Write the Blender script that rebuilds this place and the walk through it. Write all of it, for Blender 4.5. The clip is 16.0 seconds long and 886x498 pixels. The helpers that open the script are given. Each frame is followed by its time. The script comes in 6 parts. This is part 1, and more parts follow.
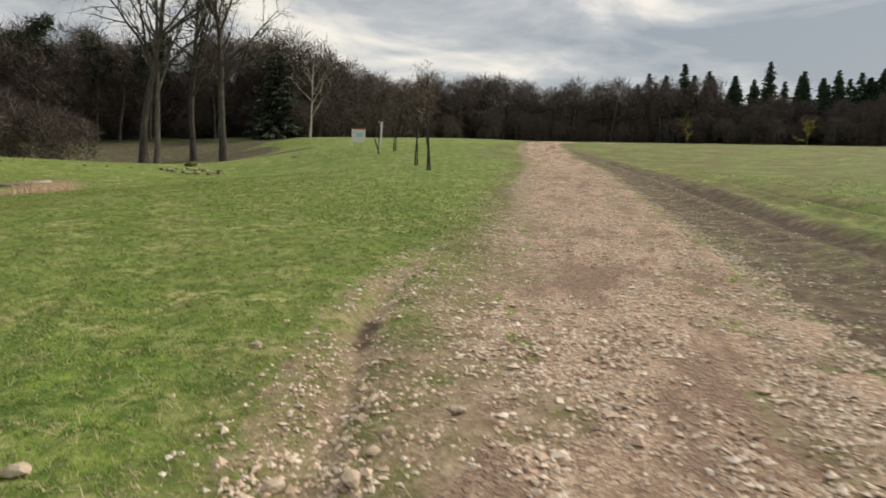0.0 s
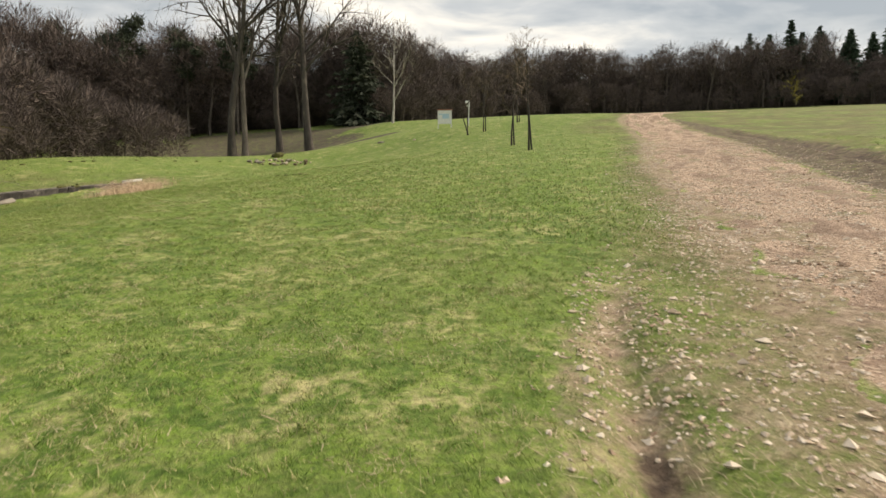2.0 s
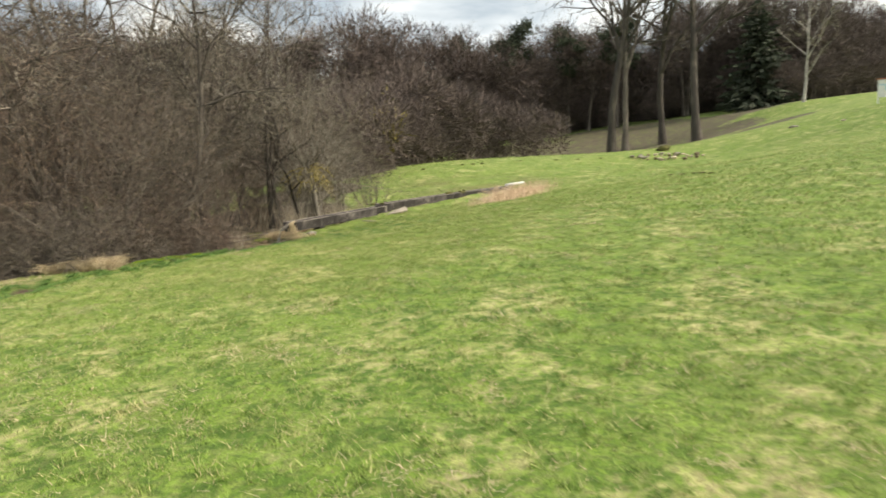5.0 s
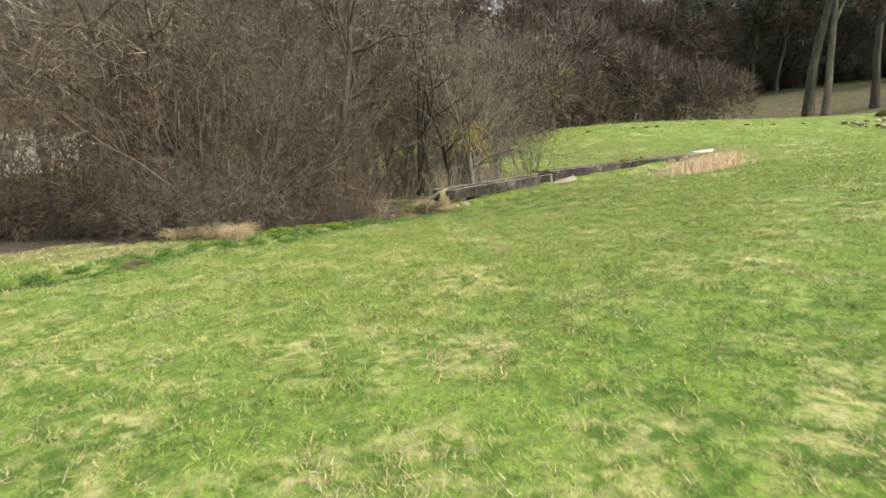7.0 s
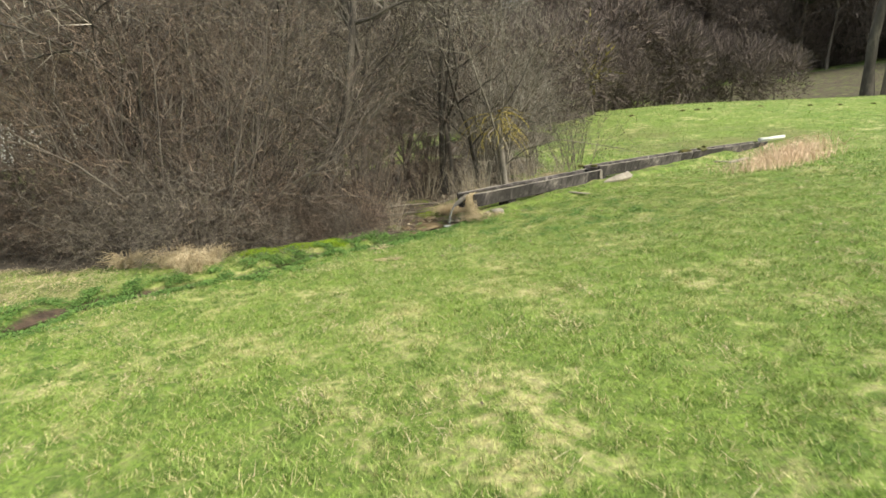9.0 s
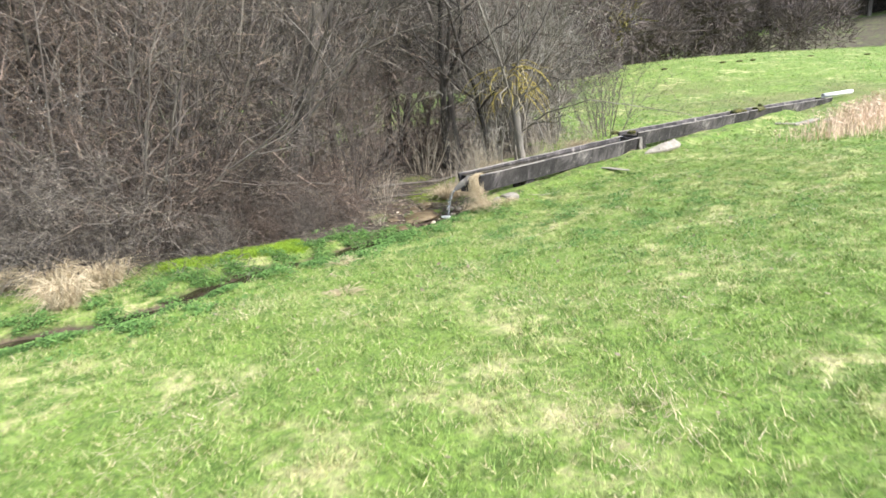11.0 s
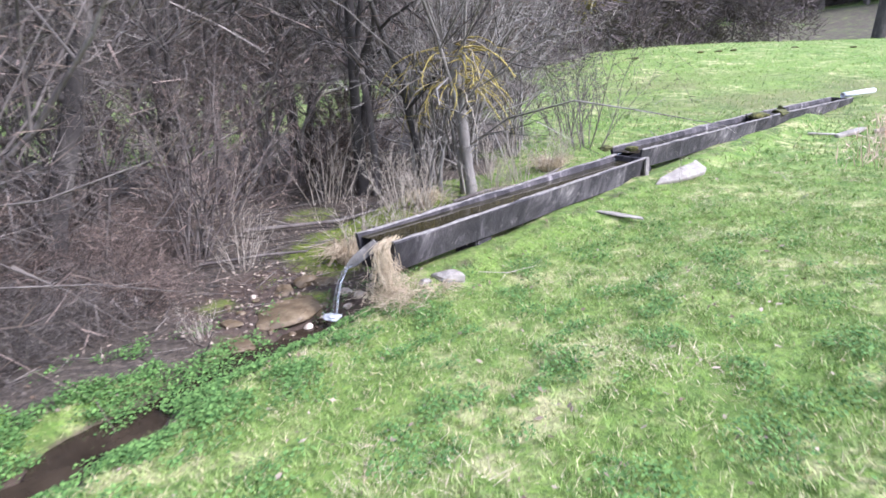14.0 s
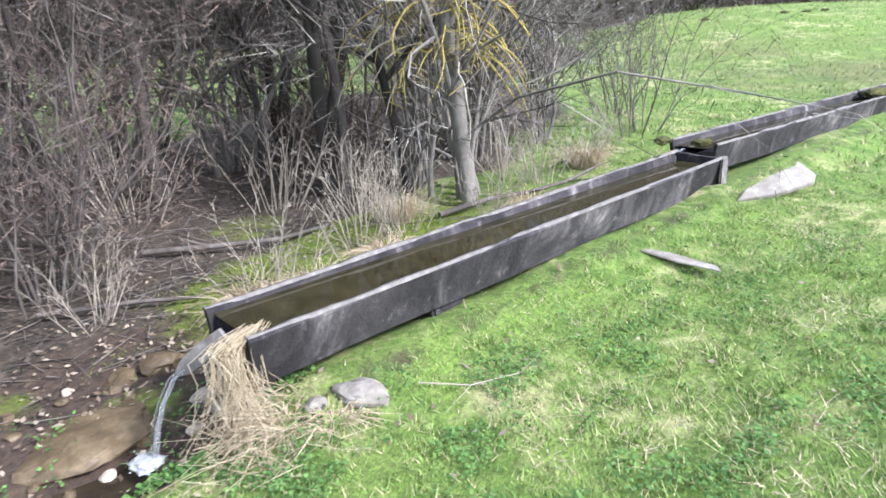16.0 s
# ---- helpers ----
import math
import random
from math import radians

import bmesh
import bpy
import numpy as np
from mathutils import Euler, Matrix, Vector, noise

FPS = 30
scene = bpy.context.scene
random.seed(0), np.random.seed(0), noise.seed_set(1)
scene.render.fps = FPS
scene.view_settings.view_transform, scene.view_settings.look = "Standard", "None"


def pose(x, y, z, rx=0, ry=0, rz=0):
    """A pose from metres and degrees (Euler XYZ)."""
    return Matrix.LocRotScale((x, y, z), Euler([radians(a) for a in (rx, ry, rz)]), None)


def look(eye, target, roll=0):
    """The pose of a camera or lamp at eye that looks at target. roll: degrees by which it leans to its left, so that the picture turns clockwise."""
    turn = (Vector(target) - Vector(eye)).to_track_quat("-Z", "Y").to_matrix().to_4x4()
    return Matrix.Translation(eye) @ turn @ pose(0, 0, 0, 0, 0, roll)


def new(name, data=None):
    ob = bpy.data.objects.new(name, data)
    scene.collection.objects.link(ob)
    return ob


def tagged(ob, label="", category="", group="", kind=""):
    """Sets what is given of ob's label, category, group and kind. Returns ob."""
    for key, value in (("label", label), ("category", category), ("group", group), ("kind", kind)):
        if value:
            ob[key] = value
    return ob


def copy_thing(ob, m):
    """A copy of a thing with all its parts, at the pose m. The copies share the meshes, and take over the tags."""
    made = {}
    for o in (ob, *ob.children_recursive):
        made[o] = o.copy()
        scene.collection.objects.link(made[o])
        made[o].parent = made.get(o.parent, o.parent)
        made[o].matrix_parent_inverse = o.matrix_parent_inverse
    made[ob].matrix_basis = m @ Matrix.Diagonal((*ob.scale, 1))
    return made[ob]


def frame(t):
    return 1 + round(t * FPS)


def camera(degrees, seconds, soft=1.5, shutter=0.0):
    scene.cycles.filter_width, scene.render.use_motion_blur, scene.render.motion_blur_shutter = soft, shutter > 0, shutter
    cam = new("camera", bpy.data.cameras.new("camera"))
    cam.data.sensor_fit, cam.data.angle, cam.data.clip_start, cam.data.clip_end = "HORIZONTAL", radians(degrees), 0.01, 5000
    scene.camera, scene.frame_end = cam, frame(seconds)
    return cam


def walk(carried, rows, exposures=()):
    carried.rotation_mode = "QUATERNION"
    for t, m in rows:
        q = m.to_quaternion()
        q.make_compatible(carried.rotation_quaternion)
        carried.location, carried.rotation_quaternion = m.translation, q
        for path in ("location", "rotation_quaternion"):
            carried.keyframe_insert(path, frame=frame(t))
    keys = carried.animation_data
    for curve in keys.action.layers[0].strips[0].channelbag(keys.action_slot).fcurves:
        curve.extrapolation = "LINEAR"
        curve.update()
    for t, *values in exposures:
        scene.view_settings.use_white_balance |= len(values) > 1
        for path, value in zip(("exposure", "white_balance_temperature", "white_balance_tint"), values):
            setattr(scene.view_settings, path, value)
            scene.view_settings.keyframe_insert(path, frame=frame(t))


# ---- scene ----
# ---- camera and walk ----
cam = camera(70.0, 16.0, soft=1.6, shutter=0.35)
METRES, EYE, TILT, LEAN, TURN = 23.0, 1.45, -3.0, 0.0, -16.3
ROWS = [
    (0.0, 0.0, 0.0, 0.0, 0.12, -3.93, -1.81),
    (0.5, -0.0125, 0.0327, 0.0033, 3.65, -3.69, -0.95),
    (1.0, -0.0235, 0.0651, 0.004, 6.12, -4.58, -0.17),
    (1.5, -0.0398, 0.097, 0.005, 7.23, -5.07, 0.31),
    (2.0, -0.0544, 0.1256, 0.008, 7.23, -5.72, 0.47),
    (2.5, -0.0667, 0.1569, 0.0115, 6.57, -5.69, 0.35),
    (3.0, -0.0809, 0.1842, 0.0173, 8.74, -4.95, 0.34),
    (3.5, -0.0934, 0.2139, 0.0197, 14.33, -4.12, 0.52),
    (4.0, -0.1134, 0.2394, 0.0223, 23.28, -4.76, 0.94),
    (4.5, -0.131, 0.2652, 0.0232, 31.63, -5.68, 1.39),
    (5.0, -0.1544, 0.2876, 0.0248, 39.93, -5.78, 1.65),
    (7.5, -0.2823, 0.3816, 0.0281, 53.84, -9.22, -0.24),
    (8.0, -0.3089, 0.4029, 0.0291, 54.12, -9.04, -0.34),
    (8.5, -0.3355, 0.422, 0.0309, 55.28, -9.32, 0.09),
    (9.0, -0.3595, 0.4384, 0.0351, 55.71, -10.39, 0.58),
    (11.5, -0.473, 0.5379, 0.0384, 57.35, -14.52, 1.35),
    (12.0, -0.4969, 0.5598, 0.0395, 57.05, -15.11, 1.05),
    (12.5, -0.5229, 0.5761, 0.041, 56.27, -15.98, 0.53),
    (13.0, -0.5478, 0.5973, 0.0399, 55.41, -15.69, 0.2),
    (13.5, -0.5726, 0.6149, 0.0398, 53.88, -14.7, -0.08),
    (14.0, -0.592, 0.6339, 0.0398, 52.72, -15.26, 0.18),
    (14.5, -0.6101, 0.6554, 0.0403, 52.15, -14.92, 0.04),
    (15.0, -0.6275, 0.6783, 0.0395, 51.69, -16.19, -0.44),
    (15.5, -0.644, 0.6996, 0.0378, 55.83, -15.82, -0.07),
    (16.0, -0.6586, 0.7187, 0.0371, 57.59, -18.05, 0.09),
]
EXPOSURES = [(0.0, 0.02, 7500, 14), (1.0, 0.12, 7750, 13), (2.0, 0.35, 7800, 14), (3.0, 0.37, 7200, 9), (3.5, 0.42, 7100, 7), (4.0, 0.47, 8200, 15), (4.5, 0.62, 8000, 14), (5.0, 0.85, 7500, 11),
             (9.0, 0.99, 7200, 7), (9.3, 1.02, 7150, 7), (11.3, 1.57, 6000, 14), (12.0, 1.57, 5800, 19), (12.5, 1.57, 5300, 28), (13.0, 1.57, 5250, 30), (13.5, 1.54, 5250, 30), (14.0, 1.57, 5350, 27), (15.0, 1.57, 5650, 14), (16.0, 1.57, 5450, 19)]
walk(cam, [(t, pose(0, 0, EYE, TILT, LEAN, TURN) @ pose(METRES * x, METRES * y, METRES * z, 90 + pitch, roll, yaw)) for t, x, y, z, yaw, pitch, roll in ROWS], EXPOSURES)

# ---- world and sun ----
SUN_ELEVATION, SUN_AZIMUTH = radians(38), radians(78)   # azimuth from +y towards +x


def make_world():
    world = bpy.data.worlds.new("overcast_sky")
    scene.world = world
    world.use_nodes = True
    nt = world.node_tree
    nt.nodes.clear()
    add, link = nt.nodes.new, nt.links.new
    sky = add("ShaderNodeTexSky")
    sky.sky_type, sky.sun_disc = "NISHITA", False
    sky.sun_elevation, sky.sun_rotation = SUN_ELEVATION, SUN_AZIMUTH
    blue = add("ShaderNodeMix")
    blue.data_type, blue.blend_type = "RGBA", "MULTIPLY"
    blue.inputs["Factor"].default_value = 1.0
    blue.inputs["B"].default_value = (0.10, 0.10, 0.10, 1)
    link(sky.outputs["Color"], blue.inputs["A"])
    coord = add("ShaderNodeTexCoord")
    flat = add("ShaderNodeMapping")
    flat.inputs["Scale"].default_value = (1.0, 1.0, 3.2)
    flat.inputs["Location"].default_value = (1.3555, 5.7137, 3.4722)
    link(coord.outputs["Generated"], flat.inputs["Vector"])
    big = add("ShaderNodeTexNoise")
    big.inputs["Scale"].default_value, big.inputs["Detail"].default_value = 3.1, 7
    big.inputs["Roughness"].default_value, big.inputs["Distortion"].default_value = 0.52, 0.35
    link(flat.outputs["Vector"], big.inputs["Vector"])
    cloud = add("ShaderNodeValToRGB")
    cloud.color_ramp.elements[0].position, cloud.color_ramp.elements[0].color = 0.41, (0.32, 0.40, 0.49, 1)
    cloud.color_ramp.elements[1].position, cloud.color_ramp.elements[1].color = 0.63, (0.96, 1.0, 0.99, 1)
    mid = cloud.color_ramp.elements.new(0.52)
    mid.color = (0.52, 0.60, 0.68, 1)
    link(big.outputs["Fac"], cloud.inputs["Fac"])
    cover = add("ShaderNodeMix")
    cover.data_type = "RGBA"
    cover.inputs["Factor"].default_value = 0.88
    link(blue.outputs["Result"], cover.inputs["A"])
    link(cloud.outputs["Color"], cover.inputs["B"])
    back = add("ShaderNodeBackground")
    back.inputs["Strength"].default_value = 0.95
    link(cover.outputs["Result"], back.inputs["Color"])
    link(back.outputs["Background"], add("ShaderNodeOutputWorld").inputs["Surface"])


make_world()
sun_data = bpy.data.lights.new("sun", "SUN")
sun_data.energy, sun_data.angle, sun_data.color = 2.8, radians(14), (1.0, 0.95, 0.86)
sun_way = Vector((math.sin(SUN_AZIMUTH) * math.cos(SUN_ELEVATION), math.cos(SUN_AZIMUTH) * math.cos(SUN_ELEVATION), math.sin(SUN_ELEVATION)))
new("sun", sun_data).matrix_world = look(sun_way * 50, (0, 0, 0))


# ---- materials ----
class Nodes:
    """A small wrapper that makes one node material."""

    def __init__(self, name, rough=0.8, metal=0.0):
        self.mat = bpy.data.materials.new(name)
        self.mat.use_nodes = True
        self.nt = self.mat.node_tree
        self.bsdf = self.nt.nodes["Principled BSDF"]
        self.bsdf.inputs["Roughness"].default_value = rough
        self.bsdf.inputs["Metallic"].default_value = metal
        self.place = self.nt.nodes.new("ShaderNodeNewGeometry")
        self.local = self.nt.nodes.new("ShaderNodeTexCoord")
        self.info = self.nt.nodes.new("ShaderNodeObjectInfo")

    def link(self, a, b):
        self.nt.links.new(a, b)

    def noise(self, scale, detail=4.0, rough=0.55, local=False, squash=None, distort=0.0):
        n = self.nt.nodes.new("ShaderNodeTexNoise")
        n.inputs["Scale"].default_value, n.inputs["Detail"].default_value = scale, detail
        n.inputs["Roughness"].default_value, n.inputs["Distortion"].default_value = rough, distort
        vec = self.local.outputs["Object"] if local else self.place.outputs["Position"]
        if squash:
            m = self.nt.nodes.new("ShaderNodeMapping")
            m.inputs["Scale"].default_value = squash
            self.link(vec, m.inputs["Vector"])
            vec = m.outputs["Vector"]
        self.link(vec, n.inputs["Vector"])
        return n.outputs["Fac"]

    def drawn_out(self, scale, stretch, turn, detail=5.0, rough=0.65):
        """Noise drawn out along a level direction, turned from +y by so many degrees."""
        m = self.nt.nodes.new("ShaderNodeMapping")
        m.vector_type = "TEXTURE"
        m.inputs["Rotation"].default_value = (0, 0, radians(turn))
        m.inputs["Scale"].default_value = (1, stretch, 1)
        self.link(self.place.outputs["Position"], m.inputs["Vector"])
        n = self.nt.nodes.new("ShaderNodeTexNoise")
        n.inputs["Scale"].default_value, n.inputs["Detail"].default_value, n.inputs["Roughness"].default_value = scale, detail, rough
        self.link(m.outputs["Vector"], n.inputs["Vector"])
        return n.outputs["Fac"]

    def cells(self, scale, local=False):
        n = self.nt.nodes.new("ShaderNodeTexVoronoi")
        n.inputs["Scale"].default_value = scale
        self.link(self.local.outputs["Object"] if local else self.place.outputs["Position"], n.inputs["Vector"])
        return n.outputs["Distance"], n.outputs["Color"]

    def step(self, fac, low, high):
        n = self.nt.nodes.new("ShaderNodeMapRange")
        n.interpolation_type = "SMOOTHSTEP"
        n.inputs["From Min"].default_value, n.inputs["From Max"].default_value = low, high
        self.link(fac, n.inputs["Value"])
        return n.outputs["Result"]

    def maths(self, kind, a, b):
        n = self.nt.nodes.new("ShaderNodeMath")
        n.operation = kind
        for socket, v in zip(n.inputs, (a, b)):
            if isinstance(v, (int, float)):
                socket.default_value = v
            else:
                self.link(v, socket)
        return n.outputs["Value"]

    def ramp(self, fac, *stops):
        n = self.nt.nodes.new("ShaderNodeValToRGB")
        e = n.color_ramp.elements
        while len(e) < len(stops):
            e.new(0.5)
        for el, (p, c) in zip(e, stops):
            el.position, el.color = p, (*c, 1)
        self.link(fac, n.inputs["Fac"])
        return n.outputs["Color"]

    def mix(self, fac, a, b, kind="MIX"):
        n = self.nt.nodes.new("ShaderNodeMix")
        n.data_type, n.blend_type = "RGBA", kind
        for socket, v in ((n.inputs["Factor"], fac), (n.inputs["A"], a), (n.inputs["B"], b)):
            if isinstance(v, (int, float)):
                socket.default_value = v
            elif isinstance(v, tuple):
                socket.default_value = (*v, 1)
            else:
                self.link(v, socket)
        return n.outputs["Result"]

    def attribute(self, name):
        n = self.nt.nodes.new("ShaderNodeAttribute")
        n.attribute_name = name
        return n.outputs["Fac"]

    def bump(self, height, strength=0.5, distance=0.02):
        n = self.nt.nodes.new("ShaderNodeBump")
        n.inputs["Strength"].default_value, n.inputs["Distance"].default_value = strength, distance
        self.link(height, n.inputs["Height"])
        self.link(n.outputs["Normal"], self.bsdf.inputs["Normal"])

    def colour(self, c):
        if isinstance(c, tuple):
            self.bsdf.inputs["Base Color"].default_value = (*c, 1)
        else:
            self.link(c, self.bsdf.inputs["Base Color"])
        return self.mat


def meadow_colour(n):
    """Green, pale and straw patches of the meadow, by place; shared by the soil and the blades."""
    wide = n.noise(0.16, 3, 0.5)
    patch = n.noise(1.0, 5, 0.62)
    tuft = n.noise(3.6, 4, 0.65, distort=0.6)
    small = n.noise(13, 4, 0.65)
    green = n.mix(n.step(tuft, 0.40, 0.60), (0.082, 0.165, 0.015), (0.205, 0.325, 0.042))
    green = n.mix(n.maths("MULTIPLY", n.step(small, 0.46, 0.58), 0.6), green, (0.29, 0.37, 0.085))
    green = n.mix(n.maths("MULTIPLY", n.step(wide, 0.42, 0.60), 0.4), green, (0.25, 0.33, 0.065))
    speck = n.noise(42, 3, 0.6)
    green = n.mix(n.maths("MULTIPLY", n.step(speck, 0.52, 0.64), 0.55), green, (0.056, 0.112, 0.012))
    straw = n.maths("MULTIPLY", n.step(patch, 0.45, 0.66), n.step(n.maths("ADD", n.maths("MULTIPLY", tuft, 0.8), n.maths("MULTIPLY", small, 0.6)), 0.62, 0.84))
    return n.mix(n.maths("MULTIPLY", straw, 0.82), green, (0.70, 0.60, 0.31))


def ground_material():
    n = Nodes("meadow_soil", 0.95)
    c = meadow_colour(n)
    fine = n.noise(26, 6, 0.7)
    c = n.mix(n.maths("MULTIPLY", n.step(fine, 0.40, 0.62), 0.75), c, n.mix(0.6, c, (0.026, 0.042, 0.008)), "MIX")
    dry = n.maths("MULTIPLY", n.attribute("dry"), n.step(n.noise(0.35, 5, 0.6), 0.30, 0.62))
    c = n.mix(dry, c, n.ramp(n.noise(1.3, 4), (0.35, (0.105, 0.115, 0.034)), (0.7, (0.20, 0.175, 0.068))))
    litter = n.step(n.maths("ADD", n.attribute("litter"), n.maths("MULTIPLY", n.noise(1.6, 6, 0.7), 1.1)), 0.80, 1.20)
    leaf = n.ramp(n.noise(17, 6, 0.7), (0.30, (0.026, 0.020, 0.014)), (0.52, (0.088, 0.068, 0.046)), (0.75, (0.24, 0.19, 0.14)))
    c = n.mix(litter, c, leaf)
    bare = n.step(n.maths("ADD", n.attribute("bare"), n.maths("MULTIPLY", n.noise(3.1, 6, 0.7), 0.9)), 0.80, 1.10)
    earth = n.ramp(n.noise(9, 6, 0.7), (0.3, (0.15, 0.10, 0.066)), (0.52, (0.36, 0.265, 0.185)), (0.72, (0.58, 0.47, 0.345)))
    c = n.mix(bare, c, earth)
    mud_and_shade = n.step(n.maths("ADD", n.attribute("mud_and_shade"), n.maths("MULTIPLY", n.noise(3.2, 6, 0.7), 0.8)), 0.78, 1.12)
    c = n.mix(mud_and_shade, c, n.ramp(n.noise(12, 5), (0.3, (0.04, 0.026, 0.018)), (0.7, (0.12, 0.08, 0.052))))
    moss = n.step(n.maths("ADD", n.attribute("moss"), n.maths("MULTIPLY", n.noise(4, 5, 0.65), 0.7)), 0.72, 1.02)
    c = n.mix(moss, c, n.ramp(n.noise(30, 4), (0.3, (0.09, 0.12, 0.015)), (0.7, (0.24, 0.30, 0.03))))
    n.bump(n.maths("ADD", n.noise(9, 5, 0.7), n.maths("MULTIPLY", fine, 0.5)), 0.8, 0.05)
    return n.colour(c)


def blade_material():
    n = Nodes("grass_blades", 0.75)
    c = meadow_colour(n)
    r = n.place.outputs["Random Per Island"]
    c = n.mix(n.step(r, 0.0, 1.0), n.mix(0.55, c, (0.040, 0.090, 0.010)), n.mix(0.52, c, (0.42, 0.57, 0.15)))
    c = n.mix(n.step(r, 0.86, 0.87), c, (0.58, 0.50, 0.27))
    return n.colour(c)


def gravel_material(name="gravel_bed"):
    n = Nodes(name, 0.95)
    d, cc = n.cells(20)
    d2, cc2 = n.cells(47)
    earth = n.ramp(n.noise(11, 6, 0.7), (0.3, (0.16, 0.095, 0.065)), (0.5, (0.42, 0.285, 0.20)), (0.72, (0.66, 0.49, 0.36)))
    pale = n.ramp(n.noise(40, 5, 0.7), (0.28, (0.44, 0.30, 0.205)), (0.5, (0.72, 0.545, 0.40)), (0.75, (0.92, 0.78, 0.62)))
    big = n.maths("MULTIPLY", n.step(cc, 0.42, 0.55), n.maths("SUBTRACT", 1.0, n.step(d, 0.42, 0.58)))
    little = n.maths("MULTIPLY", n.step(cc2, 0.38, 0.55), n.maths("SUBTRACT", 1.0, n.step(d2, 0.40, 0.60)))
    c = n.mix(n.maths("MAXIMUM", big, n.maths("MULTIPLY", little, 0.8)), earth, pale)
    worn = n.step(n.maths("ADD", n.attribute("worn"), n.maths("MULTIPLY", n.noise(6, 5, 0.7), 0.5)), 0.22, 0.62)
    c = n.mix(n.maths("MULTIPLY", worn, 0.6), c, n.ramp(n.noise(16, 6, 0.7), (0.3, (0.085, 0.048, 0.032)), (0.7, (0.30, 0.195, 0.14))))
    fines = n.maths("MULTIPLY", n.step(n.drawn_out(1.7, 3.0, -26), 0.54, 0.68), 0.7)
    c = n.mix(fines, c, n.ramp(n.noise(25, 5, 0.7), (0.3, (0.52, 0.35, 0.25)), (0.7, (0.76, 0.56, 0.42))))
    c = n.mix(n.maths("MULTIPLY", n.step(n.maths("ADD", n.attribute("verge"), n.maths("MULTIPLY", n.noise(1.8, 5, 0.65), 0.8)), 0.80, 1.15), 0.9), c, meadow_colour(n))
    n.bump(n.maths("ADD", n.maths("ADD", big, n.maths("MULTIPLY", little, 0.5)), n.noise(40, 4, 0.7)), 0.9, 0.03)
    return n.colour(c)


def mottled(name, dark, mid, light, scale=8.0, rough=0.85, bump=0.4, depth=0.01, local=True, squash=None, detail=6):
    n = Nodes(name, rough)
    f = n.noise(scale, detail, 0.65, local, squash)
    g = n.noise(scale * 5, 4, 0.6, local, squash)
    c = n.ramp(f, (0.30, dark), (0.52, mid), (0.74, light))
    c = n.mix(n.maths("MULTIPLY", n.step(g, 0.42, 0.68), 0.35), c, dark)
    tint = n.maths("MULTIPLY", n.info.outputs["Random"], 0.28)
    c = n.mix(tint, c, mid)
    n.bump(n.maths("ADD", f, n.maths("MULTIPLY", g, 0.4)), bump, depth)
    return n.colour(c)


def strand_material(name, a, b, rough=0.85, skew=1.0):
    """Twigs, straw and needles: each strand has its own tone; skew above 1 makes pale ones rare."""
    n = Nodes(name, rough)
    r = n.maths("POWER", n.place.outputs["Random Per Island"], skew)
    c = n.mix(r, a, b)
    c = n.mix(n.maths("MULTIPLY", n.info.outputs["Random"], 0.35), c, a)
    return n.colour(c)


def trough_material():
    n = Nodes("weathered_concrete", 0.8)
    streak = n.noise(2.3, 8, 0.70, True, (1.0, 1.0, 0.7), 0.8)
    blot = n.noise(1.5, 5, 0.6, True)
    c = n.ramp(streak, (0.42, (0.016, 0.013, 0.013)), (0.52, (0.050, 0.043, 0.043)), (0.60, (0.130, 0.114, 0.110)), (0.71, (0.40, 0.36, 0.32)))
    c = n.mix(n.maths("MULTIPLY", n.step(blot, 0.50, 0.64), 0.5), c, (0.050, 0.042, 0.040))
    c = n.mix(n.maths("MULTIPLY", n.step(n.noise(9, 6, 0.75, True), 0.57, 0.68), 0.4), c, (0.34, 0.30, 0.27))
    c = n.mix(n.maths("MULTIPLY", n.step(n.noise(5, 5, 0.7, True, (1.5, 0.5, 0.15)), 0.55, 0.68), 0.55), c, (0.035, 0.030, 0.028))
    n.bump(n.maths("ADD", streak, n.noise(45, 5, 0.7, True)), 0.8, 0.012)
    return n.colour(c)


def water_material(name, tone, clear=0.35):
    n = Nodes(name, 0.06)
    n.bsdf.inputs["IOR"].default_value = 1.33
    n.bsdf.inputs["Specular IOR Level"].default_value = 0.6
    n.bump(n.noise(14, 3, 0.5, False, (1, 0.4, 1)), 0.12, 0.006)
    return n.colour(n.ramp(n.noise(5, 4), (0.35, tone), (0.7, tuple(v * 2.2 for v in tone))))


GROUND = ground_material()
BLADES = blade_material()
GRAVEL = gravel_material()
STONE = mottled("pale_limestone", (0.269, 0.202, 0.140), (0.560, 0.459, 0.347), (0.829, 0.739, 0.605), 14, 0.9)
SLAB = mottled("broken_concrete", (0.14, 0.12, 0.095), (0.30, 0.265, 0.215), (0.48, 0.435, 0.36), 9, 0.9)
LEDGE = mottled("brown_wet_rock", (0.06, 0.042, 0.022), (0.15, 0.105, 0.055), (0.30, 0.23, 0.13), 7, 0.55)
BARK = mottled("grey_brown_bark", (0.060, 0.048, 0.041), (0.150, 0.126, 0.105), (0.289, 0.255, 0.212), 3.0, 0.92, 0.7, 0.03, True, (1, 1, 0.25))
BARK_PALE = mottled("pale_grey_bark", (0.10, 0.088, 0.07), (0.24, 0.215, 0.18), (0.40, 0.37, 0.32), 4.0, 0.9, 0.6, 0.02, True, (1, 1, 0.3))
BIRCH = mottled("white_birch_bark", (0.10, 0.09, 0.085), (0.50, 0.47, 0.44), (0.68, 0.65, 0.62), 2.2, 0.8, 0.4, 0.01, True, (1, 1, 2.0))
